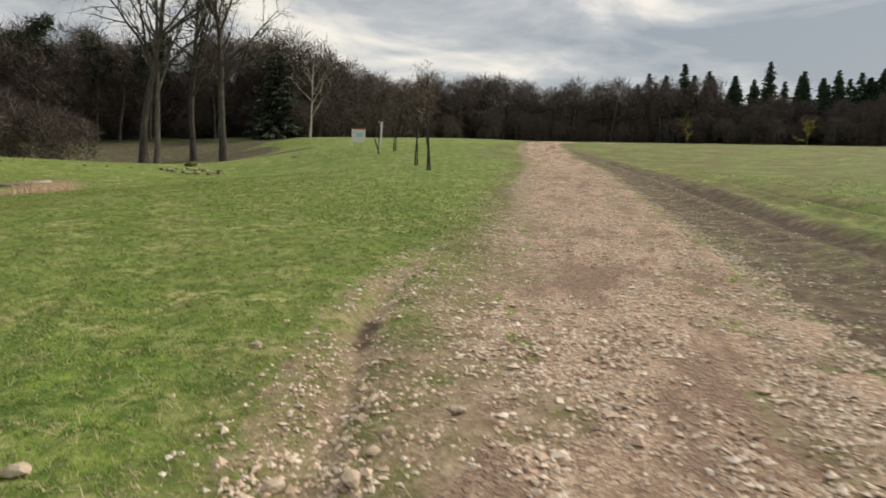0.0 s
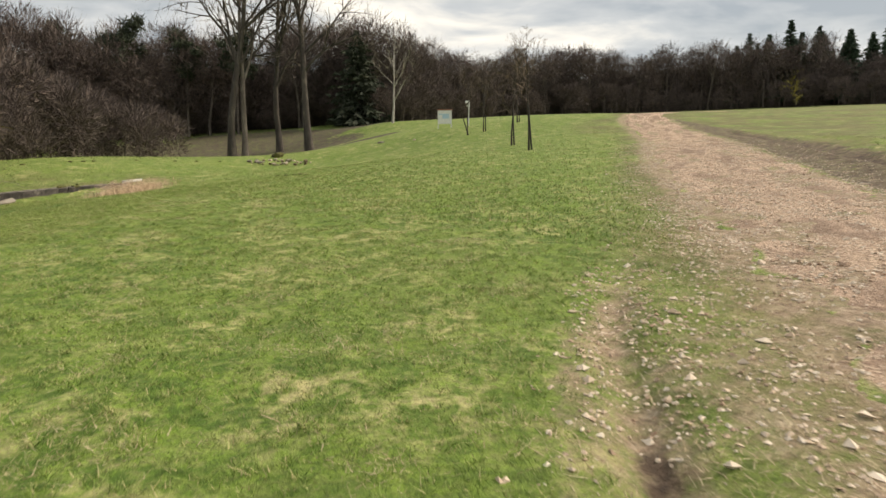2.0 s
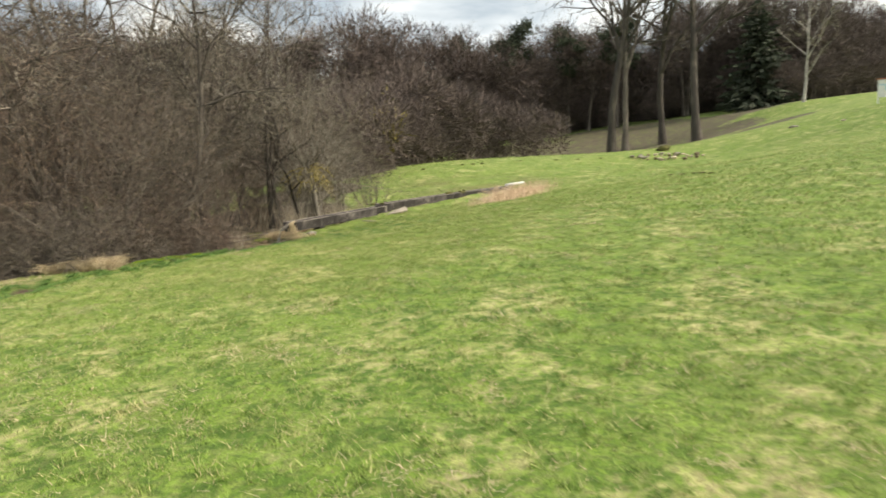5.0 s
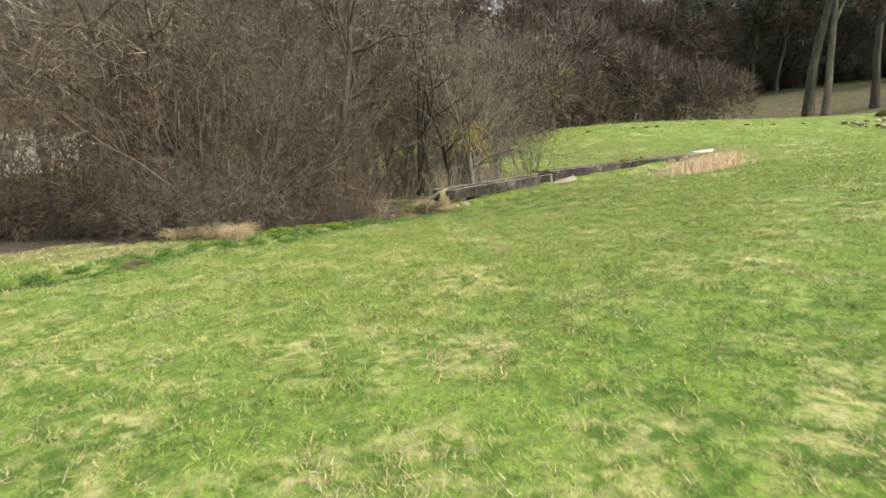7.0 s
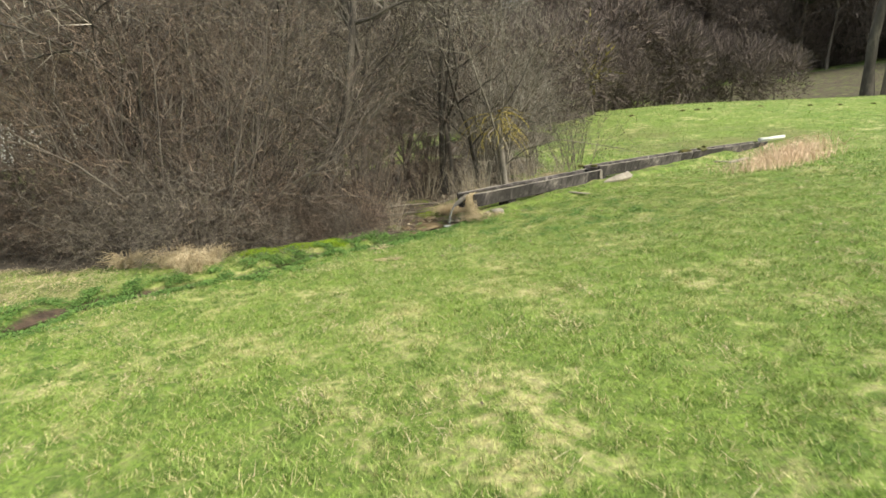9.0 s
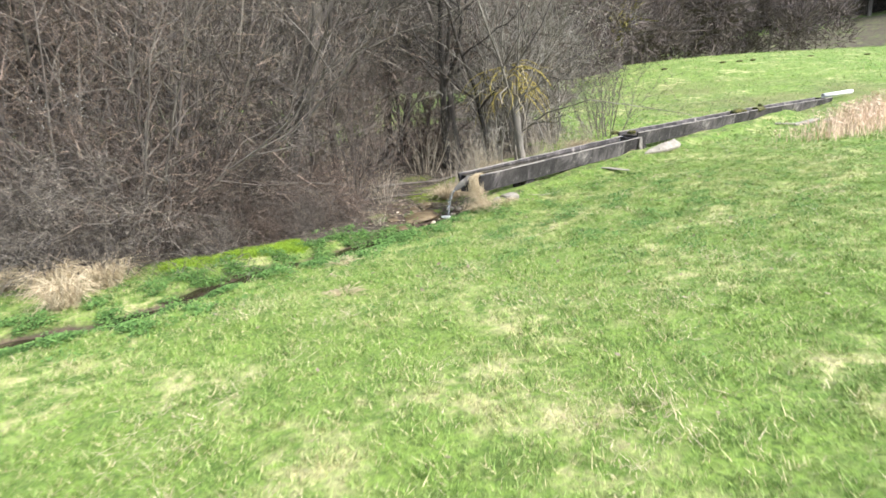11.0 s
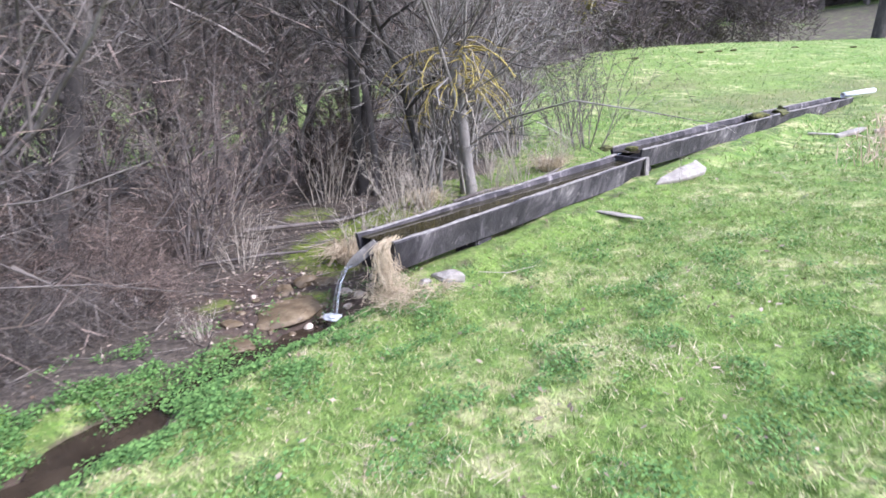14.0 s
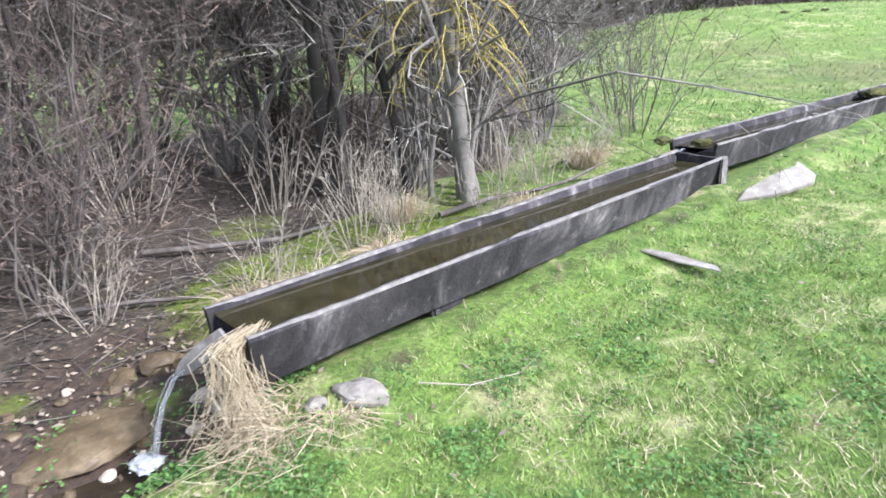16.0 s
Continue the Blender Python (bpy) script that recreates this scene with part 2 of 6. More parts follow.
TWIG = strand_material("brown_twigs", (0.032, 0.026, 0.021), (0.32, 0.27, 0.22), skew=1.4)
TWIG_RED = strand_material("reddish_twigs", (0.036, 0.025, 0.019), (0.37, 0.270, 0.205), skew=1.7)
TWIG_GREY = strand_material("grey_twigs", (0.036, 0.031, 0.025), (0.58, 0.52, 0.43), skew=1.3)
WOOD_TWIG = strand_material("far_wood_twigs", (0.042, 0.032, 0.029), (0.21, 0.160, 0.140), skew=1.2)
TWIG_PALE = strand_material("pale_dead_stems", (0.24, 0.20, 0.145), (0.56, 0.49, 0.38))
LICHEN = strand_material("yellow_lichen_twigs", (0.26, 0.205, 0.055), (0.60, 0.48, 0.11))
OCHRE = strand_material("yellow_catkins", (0.13, 0.11, 0.03), (0.36, 0.30, 0.06))
NEEDLE = strand_material("dark_needles", (0.020, 0.028, 0.016), (0.062, 0.082, 0.044))
NEEDLE_BLUE = strand_material("spruce_needles", (0.016, 0.036, 0.020), (0.060, 0.110, 0.056))
STRAW = strand_material("dry_straw", (0.36, 0.275, 0.16), (0.72, 0.60, 0.41))
REED = strand_material("pinkish_reed", (0.58, 0.40, 0.28), (0.84, 0.66, 0.50))
CRESS = strand_material("green_leaves", (0.040, 0.105, 0.018), (0.18, 0.32, 0.070))
MOSS = strand_material("bright_moss", (0.12, 0.22, 0.012), (0.34, 0.48, 0.03))
MOSS_OLIVE = strand_material("olive_moss", (0.085, 0.120, 0.014), (0.28, 0.34, 0.050))
DEADLEAF = strand_material("dead_leaves", (0.13, 0.085, 0.05), (0.50, 0.41, 0.30))
TROUGH = trough_material()
TROUGH_WATER = water_material("brown_trough_water", (0.024, 0.020, 0.009))
STREAM_WATER = water_material("dark_stream_water", (0.026, 0.019, 0.012))
# Dark tone puts the shade inside the far wood into its backing sheet.
WOOD_DEPTH = mottled("dark_wood_depth", (0.032, 0.026, 0.022), (0.075, 0.060, 0.051), (0.145, 0.113, 0.097), 0.5, 0.95, 0.8, 0.3, False, (1, 1, 0.35))
WOODFUZZ = strand_material("wood_twigs", (0.055, 0.042, 0.037), (0.20, 0.150, 0.132))
RIM = mottled("worn_pale_rim", (0.085, 0.075, 0.064), (0.22, 0.196, 0.170), (0.42, 0.38, 0.33), 11, 0.85)
BARK_DARK = mottled("dark_rough_bark", (0.026, 0.022, 0.019), (0.066, 0.056, 0.047), (0.20, 0.175, 0.14), 2.0, 0.95, 0.8, 0.04, True, (1, 1, 0.25))


# ---- mesh helpers ----
def np_mesh(name, verts, faces):
    """A mesh from arrays of corners and of faces with one number of corners."""
    verts, faces = np.asarray(verts, dtype=np.float32), np.asarray(faces, dtype=np.int32)
    me = bpy.data.meshes.new(name)
    k = faces.shape[1]
    me.vertices.add(len(verts))
    me.vertices.foreach_set("co", verts.ravel())
    me.loops.add(faces.size)
    me.loops.foreach_set("vertex_index", faces.ravel())
    me.polygons.add(len(faces))
    me.polygons.foreach_set("loop_start", np.arange(len(faces), dtype=np.int32) * k)
    me.polygons.foreach_set("use_smooth", np.ones(len(faces), dtype=bool))
    me.update(calc_edges=True)
    return me


def part(name, me, mat, parent=None, label=""):
    ob = new(name, me)
    if not me.materials:
        me.materials.append(mat)
    if parent:
        ob.parent = parent
    return tagged(ob, label)


def bm_mesh(name, bm, smooth=False):
    me = bpy.data.meshes.new(name)
    for f in bm.faces:
        f.smooth = smooth
    bm.to_mesh(me)
    bm.free()
    return me


def thing(name, label, category, group="", m=None):
    ob = new(name)
    ob.empty_display_size = 0.2
    if m is not None:
        ob.matrix_basis = m
    return tagged(ob, label, category, group)


def tubes(segs, sides):
    """Tapered tubes for rows of start, end, start radius, end radius."""
    s = np.array([(*a, *b, ra, rb) for a, b, ra, rb in segs])
    p, q = s[:, :3], s[:, 3:6]
    d = q - p
    d /= np.linalg.norm(d, axis=1, keepdims=True) + 1e-9
    helper = np.where(np.abs(d[:, 2:3]) < 0.9, [[0, 0, 1.0]], [[1.0, 0, 0]])
    u = np.cross(d, helper)
    u /= np.linalg.norm(u, axis=1, keepdims=True)
    v = np.cross(d, u)
    a = np.arange(sides) * 2 * np.pi / sides
    ring = u[:, None] * np.cos(a)[None, :, None] + v[:, None] * np.sin(a)[None, :, None]
    verts = np.concatenate([p[:, None] + ring * s[:, 6, None, None], q[:, None] + ring * s[:, 7, None, None]], 1)
    base = np.arange(len(s))[:, None] * 2 * sides
    i = np.arange(sides)
    j = (i + 1) % sides
    faces = np.stack([base + i, base + j, base + j + sides, base + i + sides], -1)
    return verts.reshape(-1, 3), faces.reshape(-1, 4)


def slivers(segs, seed=0, widen=1.0):
    """One slender triangle for each thin twig."""
    rng = np.random.default_rng(seed)
    s = np.array([(*a, *b, ra) for a, b, ra, rb in segs])
    p, q = s[:, :3], s[:, 3:6]
    side = np.cross(q - p, rng.normal(size=p.shape))
    side *= (s[:, 6:7] * widen) / (np.linalg.norm(side, axis=1, keepdims=True) + 1e-9)
    verts = np.stack([p - side, p + side, q], 1).reshape(-1, 3)
    return verts, np.arange(len(verts)).reshape(-1, 3)


def grow(seed, length, radius, spec, start=(0, 0, 0), lean=(0, 0, 1)):
    """Branches: spec has a row for each level (pieces, children, length ratio, angle, wobble, lift, first child at)."""
    rng = random.Random(seed)
    out = [[] for _ in spec]
    stack = [(Vector(start), Vector(lean).normalized(), length, radius, 0)]
    while stack:
        p, d, size, r, lv = stack.pop()
        pieces, kids, ratio, angle, wobble, lift, first = spec[lv]
        spots = []
        for i in range(pieces):
            d = (d + Vector((rng.gauss(0, wobble), rng.gauss(0, wobble), rng.gauss(0, wobble) + lift))).normalized()
            q = p + d * (size / pieces)
            ra, rb = r * (1 - 0.82 * i / pieces), r * (1 - 0.82 * (i + 1) / pieces)
            out[lv].append((p.copy(), q.copy(), ra, rb))
            spots.append((p.copy(), q.copy(), d.copy(), ra))
            p = q
        if lv + 1 < len(spec):
            for k in range(kids):
                f = first + (1 - first) * (k + rng.random()) / kids
                a, b, way, ra = spots[min(pieces - 1, int(f * pieces))]
                side = way.orthogonal().normalized()
                side.rotate(Matrix.Rotation(rng.uniform(0, 2 * math.pi), 3, way))
                turn = radians(angle) * rng.uniform(0.7, 1.3)
                cd = way * math.cos(turn) + side * math.sin(turn)
                stack.append((a.lerp(b, rng.random()), cd, size * ratio * rng.uniform(0.6, 1.2) * (1.25 - 0.55 * f), max(ra * 0.6, 0.003), lv + 1))
    return out


# ---- the lie of the land ----
SLOPE = (0.496, 0.036, 0.05)
HILLS = [
    (-16, 46, 9, 1.345),
    (-8, 34, 9, -0.746),
    (0, 55, 14, -1.896),
    (10, 62, 14, 1.565),
    (20, 78, 18, -0.412),
    (35, 75, 20, 0.339),
    (5, 88, 18, 0.88),
    (-18, 78, 16, -1.906),
    (-30, 60, 18, -1.383),
    (70, 85, 35, -0.403),
    (60, 50, 25, 0.247),
    (25, 35, 16, -1.022),
    (8, 15, 9, -0.634),
    (0, 4, 7, -0.182),
    (-8, 14, 8, 0.083),
    (-14, 22, 7, -0.231),
    (-25, 25, 12, -0.666),
    (-20, 5, 14, -0.462),
    (12, 40, 12, 0.17),
    (100, 60, 35, -0.175),
    (-4, 78, 9, -1.202),
    (-5, 50, 7, -1.195),
    (-11, 57, 7, 0.835),
    (-11, 35, 5, -0.278),
    (-13, 21, 2.5, -0.204),
    (5, 86, 4, 0.6),
]


def land(x, y):
    """Height of the meadow without its small hollows, for numbers or arrays."""
    x, y = np.asarray(x, float), np.asarray(y, float)
    z = SLOPE[0] + SLOPE[1] * x + SLOPE[2] * y
    for hx, hy, r, h in HILLS:
        z = z + h * np.exp(-((x - hx) ** 2 + (y - hy) ** 2) / (2 * r * r))
    far = np.clip((np.hypot(x, y - 20) - 130) / 60, 0, 1)
    far = far * far * (3 - 2 * far)
    return z * (1 - far) + 7.0 * far


ROAD_LEFT = [(-0.6, -6), (0.1, 0), (0.65, 2.5), (1.0, 3.1), (1.65, 4.3), (2.56, 6.1), (3.8, 8.7), (5.9, 13.4), (8.2, 19), (11.3, 26), (15.2, 34), (19.2, 44), (22.4, 53), (27, 62), (36, 72), (60, 86)]
ROAD_RIGHT = [(2.6, -6), (3.0, 0), (3.6, 2.8), (4.1, 3.6), (4.9, 4.9), (6.0, 6.9), (7.2, 9), (9.6, 13.4), (12.4, 19), (16.0, 26.5), (19.8, 34.5), (23.2, 44.0), (26.0, 51.5), (29.5, 59.5), (37.5, 69.5), (61, 83.5)]
MUD_RIGHT = [(6.5, -6), (7.5, 0), (8.7, 4), (10.5, 8.4), (13.4, 13.5), (16.0, 18.5), (19.6, 26.5), (25.2, 41), (27.6, 54)]
RUT_A = [(5.2, -2), (6.7, 3.5), (8.8, 7.0), (11.6, 12.4), (14.6, 18.4), (18.2, 26.4), (23.2, 38.6)]
RUT_B = [(10.5, 3), (12.2, 8), (13.5, 10.85), (15.4, 14.5), (18.4, 20.8), (22.4, 31)]
GULLY = [(0.0, 2.0), (0.26, 3.0), (0.46, 3.7), (0.9, 5.4), (1.5, 7.3), (2.5, 9.6)]
STREAM = [(-12.48, 21.0), (-12.5, 20.4), (-12.4, 19.6), (-12.1, 18.65), (-12.3, 17.7), (-12.05, 16.9), (-11.85, 16.2), (-12.2, 15.5), (-12.5, 14.7), (-12.1, 13.7), (-12.6, 12.0), (-13.5, 9.0)]

BERM = [(-12.1, 21.75), (-11.75, 24.0), (-11.5, 26.0), (-11.2, 28.5), (-10.7, 32.0)]


def line_distance(x, y, line):
    """Distance of points from a broken line."""
    best = np.full(np.shape(x), 1e9)
    for (ax, ay), (bx, by) in zip(line, line[1:]):
        dx, dy = bx - ax, by - ay
        f = np.clip(((x - ax) * dx + (y - ay) * dy) / (dx * dx + dy * dy), 0, 1)
        best = np.minimum(best, np.hypot(x - ax - f * dx, y - ay - f * dy))
    return best


def line_x(y, line):
    return np.interp(y, [p[1] for p in line], [p[0] for p in line])


def smooth(v, low, high):
    f = np.clip((v - low) / (high - low), 0, 1)
    return f * f * (3 - 2 * f)


def wave(x, y, size, seed):
    """A cheap rolling unevenness between -1 and 1."""
    rng = np.random.default_rng(seed)
    z = 0
    for k in range(6):
        a, f, ph = rng.uniform(0, 2 * np.pi), rng.uniform(0.6, 1.7) * 2 * np.pi / size, rng.uniform(0, 6.3)
        z = z + np.sin((x * np.cos(a) + y * np.sin(a)) * f + ph)
    return z / 3.2


def surface(x, y):
    """Height of the ground with its hollows."""
    x, y = np.asarray(x, float), np.asarray(y, float)
    z = land(x, y)
    near = 1 - smooth(np.hypot(x + 4, y - 14), 25, 60)
    z = z + near * (0.022 * wave(x, y, 1.7, 1) + 0.013 * wave(x, y, 0.6, 2))
    z = z + 0.10 * smooth(np.hypot(x, y - 40), 30, 70) * wave(x, y, 9, 3)
    z = z - 0.13 * np.exp(-(line_distance(x, y, GULLY) / 0.17) ** 2) * smooth(y, 1.5, 3.5) * (1 - smooth(y, 7, 10))
    z = z - 0.15 * np.exp(-(line_distance(x, y, STREAM) / 0.30) ** 2)
    z = z + 0.15 * np.exp(-(line_distance(x, y, BERM) / 0.40) ** 2)
    z = z - 0.14 * np.exp(-(line_distance(x, y, RUT_A) / 0.32) ** 2) + 0.10 * np.exp(-((line_distance(x, y, RUT_A) - 0.75) / 0.3) ** 2)
    z = z - 0.13 * np.exp(-(line_distance(x, y, RUT_B) / 0.30) ** 2) + 0.13 * np.exp(-((line_distance(x, y, RUT_B) - 0.7) / 0.3) ** 2)
    return z


# thicket and litter areas as soft discs: x, y, radius
LITTER = [(-13.2, 18.9, 0.5), (-13.15, 19.8, 0.5), (-14.2, 19.4, 1.25), (-13.75, 20.6, 0.95), (-14.4, 21.8, 1.2), (-13.9, 18.2, 0.8), (-17, 18.2, 3.2), (-19, 22, 3.5), (-17.5, 24.5, 3.0), (-15.8, 20.6, 1.5), (-20, 15, 3.5), (-18.5, 28, 3.4), (-15.2, 26, 1.0), (-15, 17.2, 1.3), (-16, 23, 2.0), (-24, 20, 4), (-21, 34, 3), (-24, 42, 4), (-27, 50, 5),
          (-12, 84, 10), (-2, 80, 5), (-26, 86, 9), (-14, 96, 9), (-40, 72, 12), (4, 92, 6), (-46, 55, 10), (2.5, 72, 4), (-5, 90, 7)]


MOSS_BANK = [(-13.24, 17.45), (-12.95, 18.55)]
TROUGH_FOOT = [(-11.98, 21.4), (-11.42, 25.8), (-10.85, 30.0)]


def cover(x, y):
    """How much of litter, bare earth, muddy earth with the trough's painted shade, dry grass and moss there is at a
    place.
    """
    litter = np.zeros(np.shape(x))
    for cx, cy, r in LITTER:
        litter = np.maximum(litter, (1 - smooth(np.hypot(x - cx, y - cy), r * 0.75, r * 1.2)) * (0.58 if cy > 60 else 1.0))
    left, right, mud_edge = line_x(y, ROAD_LEFT), line_x(y, ROAD_RIGHT), line_x(y, MUD_RIGHT)
    bare = (1 - smooth(left - x, 0.0, 1.5)) * (x < right) * 0.58
    between = (x > line_x(y, GULLY) - 0.5) * (x < left + 0.2) * (1 - smooth(y, 6.5, 10)) * 0.47
    bare = np.maximum(bare, between)
    gully = np.exp(-(line_distance(x, y, GULLY) / 0.42) ** 2) * (1 - smooth(y, 8, 11))
    bare = np.maximum(bare, gully * 0.55)
    foot = np.exp(-(line_distance(x, y, TROUGH_FOOT) / 0.20) ** 2)
    strip = smooth(x, right - 0.3, right + 0.3) * (1 - smooth(x, mud_edge - 0.8, mud_edge + 0.5)) * (y < 60)
    bare = np.maximum(bare, strip * 0.50)
    ring = np.exp(-(line_distance(x, y, [(22, 54), (19, 50), (17.5, 46)]) / 2.0) ** 2)
    mud_and_shade = np.maximum(np.exp(-(line_distance(x, y, RUT_A) / 0.95) ** 2), np.exp(-(line_distance(x, y, RUT_B) / 0.45) ** 2)) * 0.68
    mud_and_shade = np.maximum(mud_and_shade, strip * 0.60)
    # Brown earth plus the trough's shadow line, painted along its foot.
    mud_and_shade = np.maximum(mud_and_shade, foot * 0.52)
    mud_and_shade = np.maximum(mud_and_shade, np.exp(-((np.maximum(0, line_distance(x, y, GULLY) - 0.0)) / 0.15) ** 2) * smooth(y, 4.2, 5.2) * (1 - smooth(y, 5.6, 6.6)) * 0.75)
    mud_and_shade = np.maximum(mud_and_shade, np.exp(-(line_distance(x, y, STREAM) / 0.36) ** 2) * 1.0)
    mud_and_shade = np.maximum(mud_and_shade, (1 - smooth(np.hypot((x + 13.1) / 1.15, (y - 21.2) / 1.5), 0.6, 1.1)) * 0.70)
    dry = smooth(x, mud_edge - 0.2, mud_edge + 0.8) * 0.9
    dry = np.maximum(dry, (1 - smooth(left - x, 0.6, 2.2)) * 0.95)
    dry = np.maximum(dry, ring)
    dry = np.maximum(dry, 0.8 * (1 - smooth(np.hypot((x + 15.4) / 2.8, (y - 14.6) / 1.3), 0.6, 1.1)))
    dry = np.maximum(dry, 0.75 * (1 - smooth(np.hypot((x + 12) / 5.0, (y - 35.5) / 4.0), 0.5, 1.2)))
    moss = (1 - smooth(line_distance(x, y, MOSS_BANK), 0.12, 0.42)) * 0.9
    moss = np.maximum(moss, (1 - smooth(np.hypot((x + 13.7) / 1.1, (y - 23.2) / 2.0), 0.5, 1.1)) * 0.76)
    for mx, my, r in ((-13.4, 21.9, 0.55), (-15.1, 23.15, 0.6), (-12.95, 21.15, 0.35), (-13.5, 20.6, 0.4), (-14.2, 22.6, 0.5)):
        moss = np.maximum(moss, (1 - smooth(np.hypot(x - mx, y - my), r * 0.4, r * 1.2)) * 0.50)
    return {"litter": litter, "bare": bare, "mud_and_shade": mud_and_shade, "dry": dry, "moss": moss}


def spaced(*stretches):
    """Grid lines: stretches of (from, to, step)."""
    return np.unique(np.round(np.concatenate([np.arange(a, b, s) for a, b, s in stretches]), 3))


def grid_mesh(name, xs, ys):
    gx, gy = np.meshgrid(xs, ys)
    x, y = gx.ravel(), gy.ravel()
    n = len(xs)
    i, j = np.meshgrid(np.arange(n - 1), np.arange(len(ys) - 1))
    a = (j * n + i).ravel()
    me = np_mesh(name, np.stack([x, y, surface(x, y)], -1), np.stack([a, a + 1, a + 1 + n, a + n], -1))
    for key, value in cover(x, y).items():
        me.attributes.new(key, "FLOAT", "POINT").data.foreach_set("value", value.astype(np.float32))
    return me


XS = spaced((-1500, -200, 100), (-200, -60, 10), (-60, -24, 2), (-24, -16, 0.4), (-16, -10, 0.12), (-10, -2, 0.25), (-2, 4, 0.12), (4, 16, 0.2), (16, 40, 0.6), (40, 120, 4), (120, 200, 10), (200, 1501, 100))
YS = spaced((-1500, -200, 100), (-200, -20, 10), (-20, 0, 1.0), (0, 12, 0.13), (12, 26, 0.14), (26, 40, 0.4), (40, 100, 1.0), (100, 200, 5), (200, 1501, 100))
ground = part("ground", grid_mesh("ground", XS, YS), GROUND)
tagged(ground, "sloping spring meadow of short green and straw-coloured grass", "meadow", kind="structure")


# ---- the gravel track ----
def chip_cover(x, y):
    """Above 0 where loose stone lies thick, below it where brown earth shows."""
    u, v = x * 0.9 - y * 0.44, x * 0.44 + y * 0.9
    return noise.noise(Vector((u * 1.3, v * 0.45, 3.0))) + 0.6 * noise.noise(Vector((u * 3, v * 1.6, 8.0)))


def road_mesh():
    ys = np.concatenate([np.arange(-6, 14, 0.16), np.arange(14, 40, 0.5), np.arange(40, 86, 1.5)])
    across = np.linspace(0, 1, 37)
    rows, rut, verge, worn = [], [], [], []
    for y in ys:
        l, r = float(line_x(y, ROAD_LEFT)), float(line_x(y, ROAD_RIGHT))
        l += 0.18 * math.sin(y * 1.9) + 0.12 * math.sin(y * 4.7 + 1)
        r += 0.20 * math.sin(y * 1.6 + 2) + 0.12 * math.sin(y * 5.1)
        x = l + (r - l) * across
        crown = 0.055 * np.sin(np.pi * across) ** 0.6 - 0.02
        wheel = np.exp(-((across - 0.27) / 0.08) ** 2) + np.exp(-((across - 0.72) / 0.09) ** 2)
        z = land(x, np.full_like(x, y)) + crown - 0.035 * wheel * (0.6 + 0.4 * np.sin(y * 0.8)) + 0.012 * wave(x, y, 0.5, 7) + 0.018 * wave(x, y, 1.4, 8)
        rows.append(np.stack([x, np.full_like(x, y), z], -1))
        rut.append(wheel)
        worn.append(np.array([-chip_cover(float(px), float(y)) for px in x]))
        verge.append(np.maximum(1 - across / 0.10, (across - 0.92) / 0.08).clip(0, 1))
    n, m = len(ys), len(across)
    i, j = np.meshgrid(np.arange(m - 1), np.arange(n - 1))
    a = (j * m + i).ravel()
    me = np_mesh("road", np.concatenate(rows), np.stack([a, a + 1, a + 1 + m, a + m], -1))
    for key, value in (("rut", np.concatenate(rut)), ("verge", np.concatenate(verge)), ("worn", np.concatenate(worn))):
        me.attributes.new(key, "FLOAT", "POINT").data.foreach_set("value", value.astype(np.float32))
    return me


road = part("road", road_mesh(), GRAVEL)
tagged(road, "rutted farm track of pale crushed limestone and brown earth", "track", kind="structure")


def road_height(x, y):
    l, r = line_x(y, ROAD_LEFT), line_x(y, ROAD_RIGHT)
    f = np.clip((x - l) / (r - l), 0, 1)
    inside = (x > l) & (x < r)
    wheel = np.exp(-((f - 0.27) / 0.08) ** 2) + np.exp(-((f - 0.72) / 0.09) ** 2)
    top = land(x, y) + 0.055 * np.sin(np.pi * f) ** 0.6 - 0.02 - 0.035 * wheel * (0.6 + 0.4 * np.sin(y * 0.8)) + 0.012 * wave(x, y, 0.5, 7) + 0.018 * wave(x, y, 1.4, 8)
    return np.where(inside, np.maximum(top, surface(x, y)), surface(x, y))


# ---- the brook ----
def ribbon(line, width, lift, pieces=8):
    pts = []
    for (ax, ay), (bx, by) in zip(line, line[1:]):
        for k in range(pieces):
            pts.append((ax + (bx - ax) * k / pieces, ay + (by - ay) * k / pieces))
    verts, faces = [], []
    for k, (x, y) in enumerate(pts[:-1]):
        nx, ny = pts[k + 1][0] - x, pts[k + 1][1] - y
        s = math.hypot(nx, ny)
        w = width * (0.75 + 0.35 * math.sin(k * 0.7))
        z = float(land(x, y)) + lift
        verts += [(x - ny / s * w, y + nx / s * w, z), (x + ny / s * w, y - nx / s * w, z)]
        if k:
            faces.append((2 * k - 2, 2 * k - 1, 2 * k + 1, 2 * k))
    return np_mesh("brook", verts, faces)


brook = part("water", ribbon(STREAM, 0.27, -0.105), STREAM_WATER)
tagged(brook, "narrow shallow brook of dark muddy water", "brook", kind="structure")


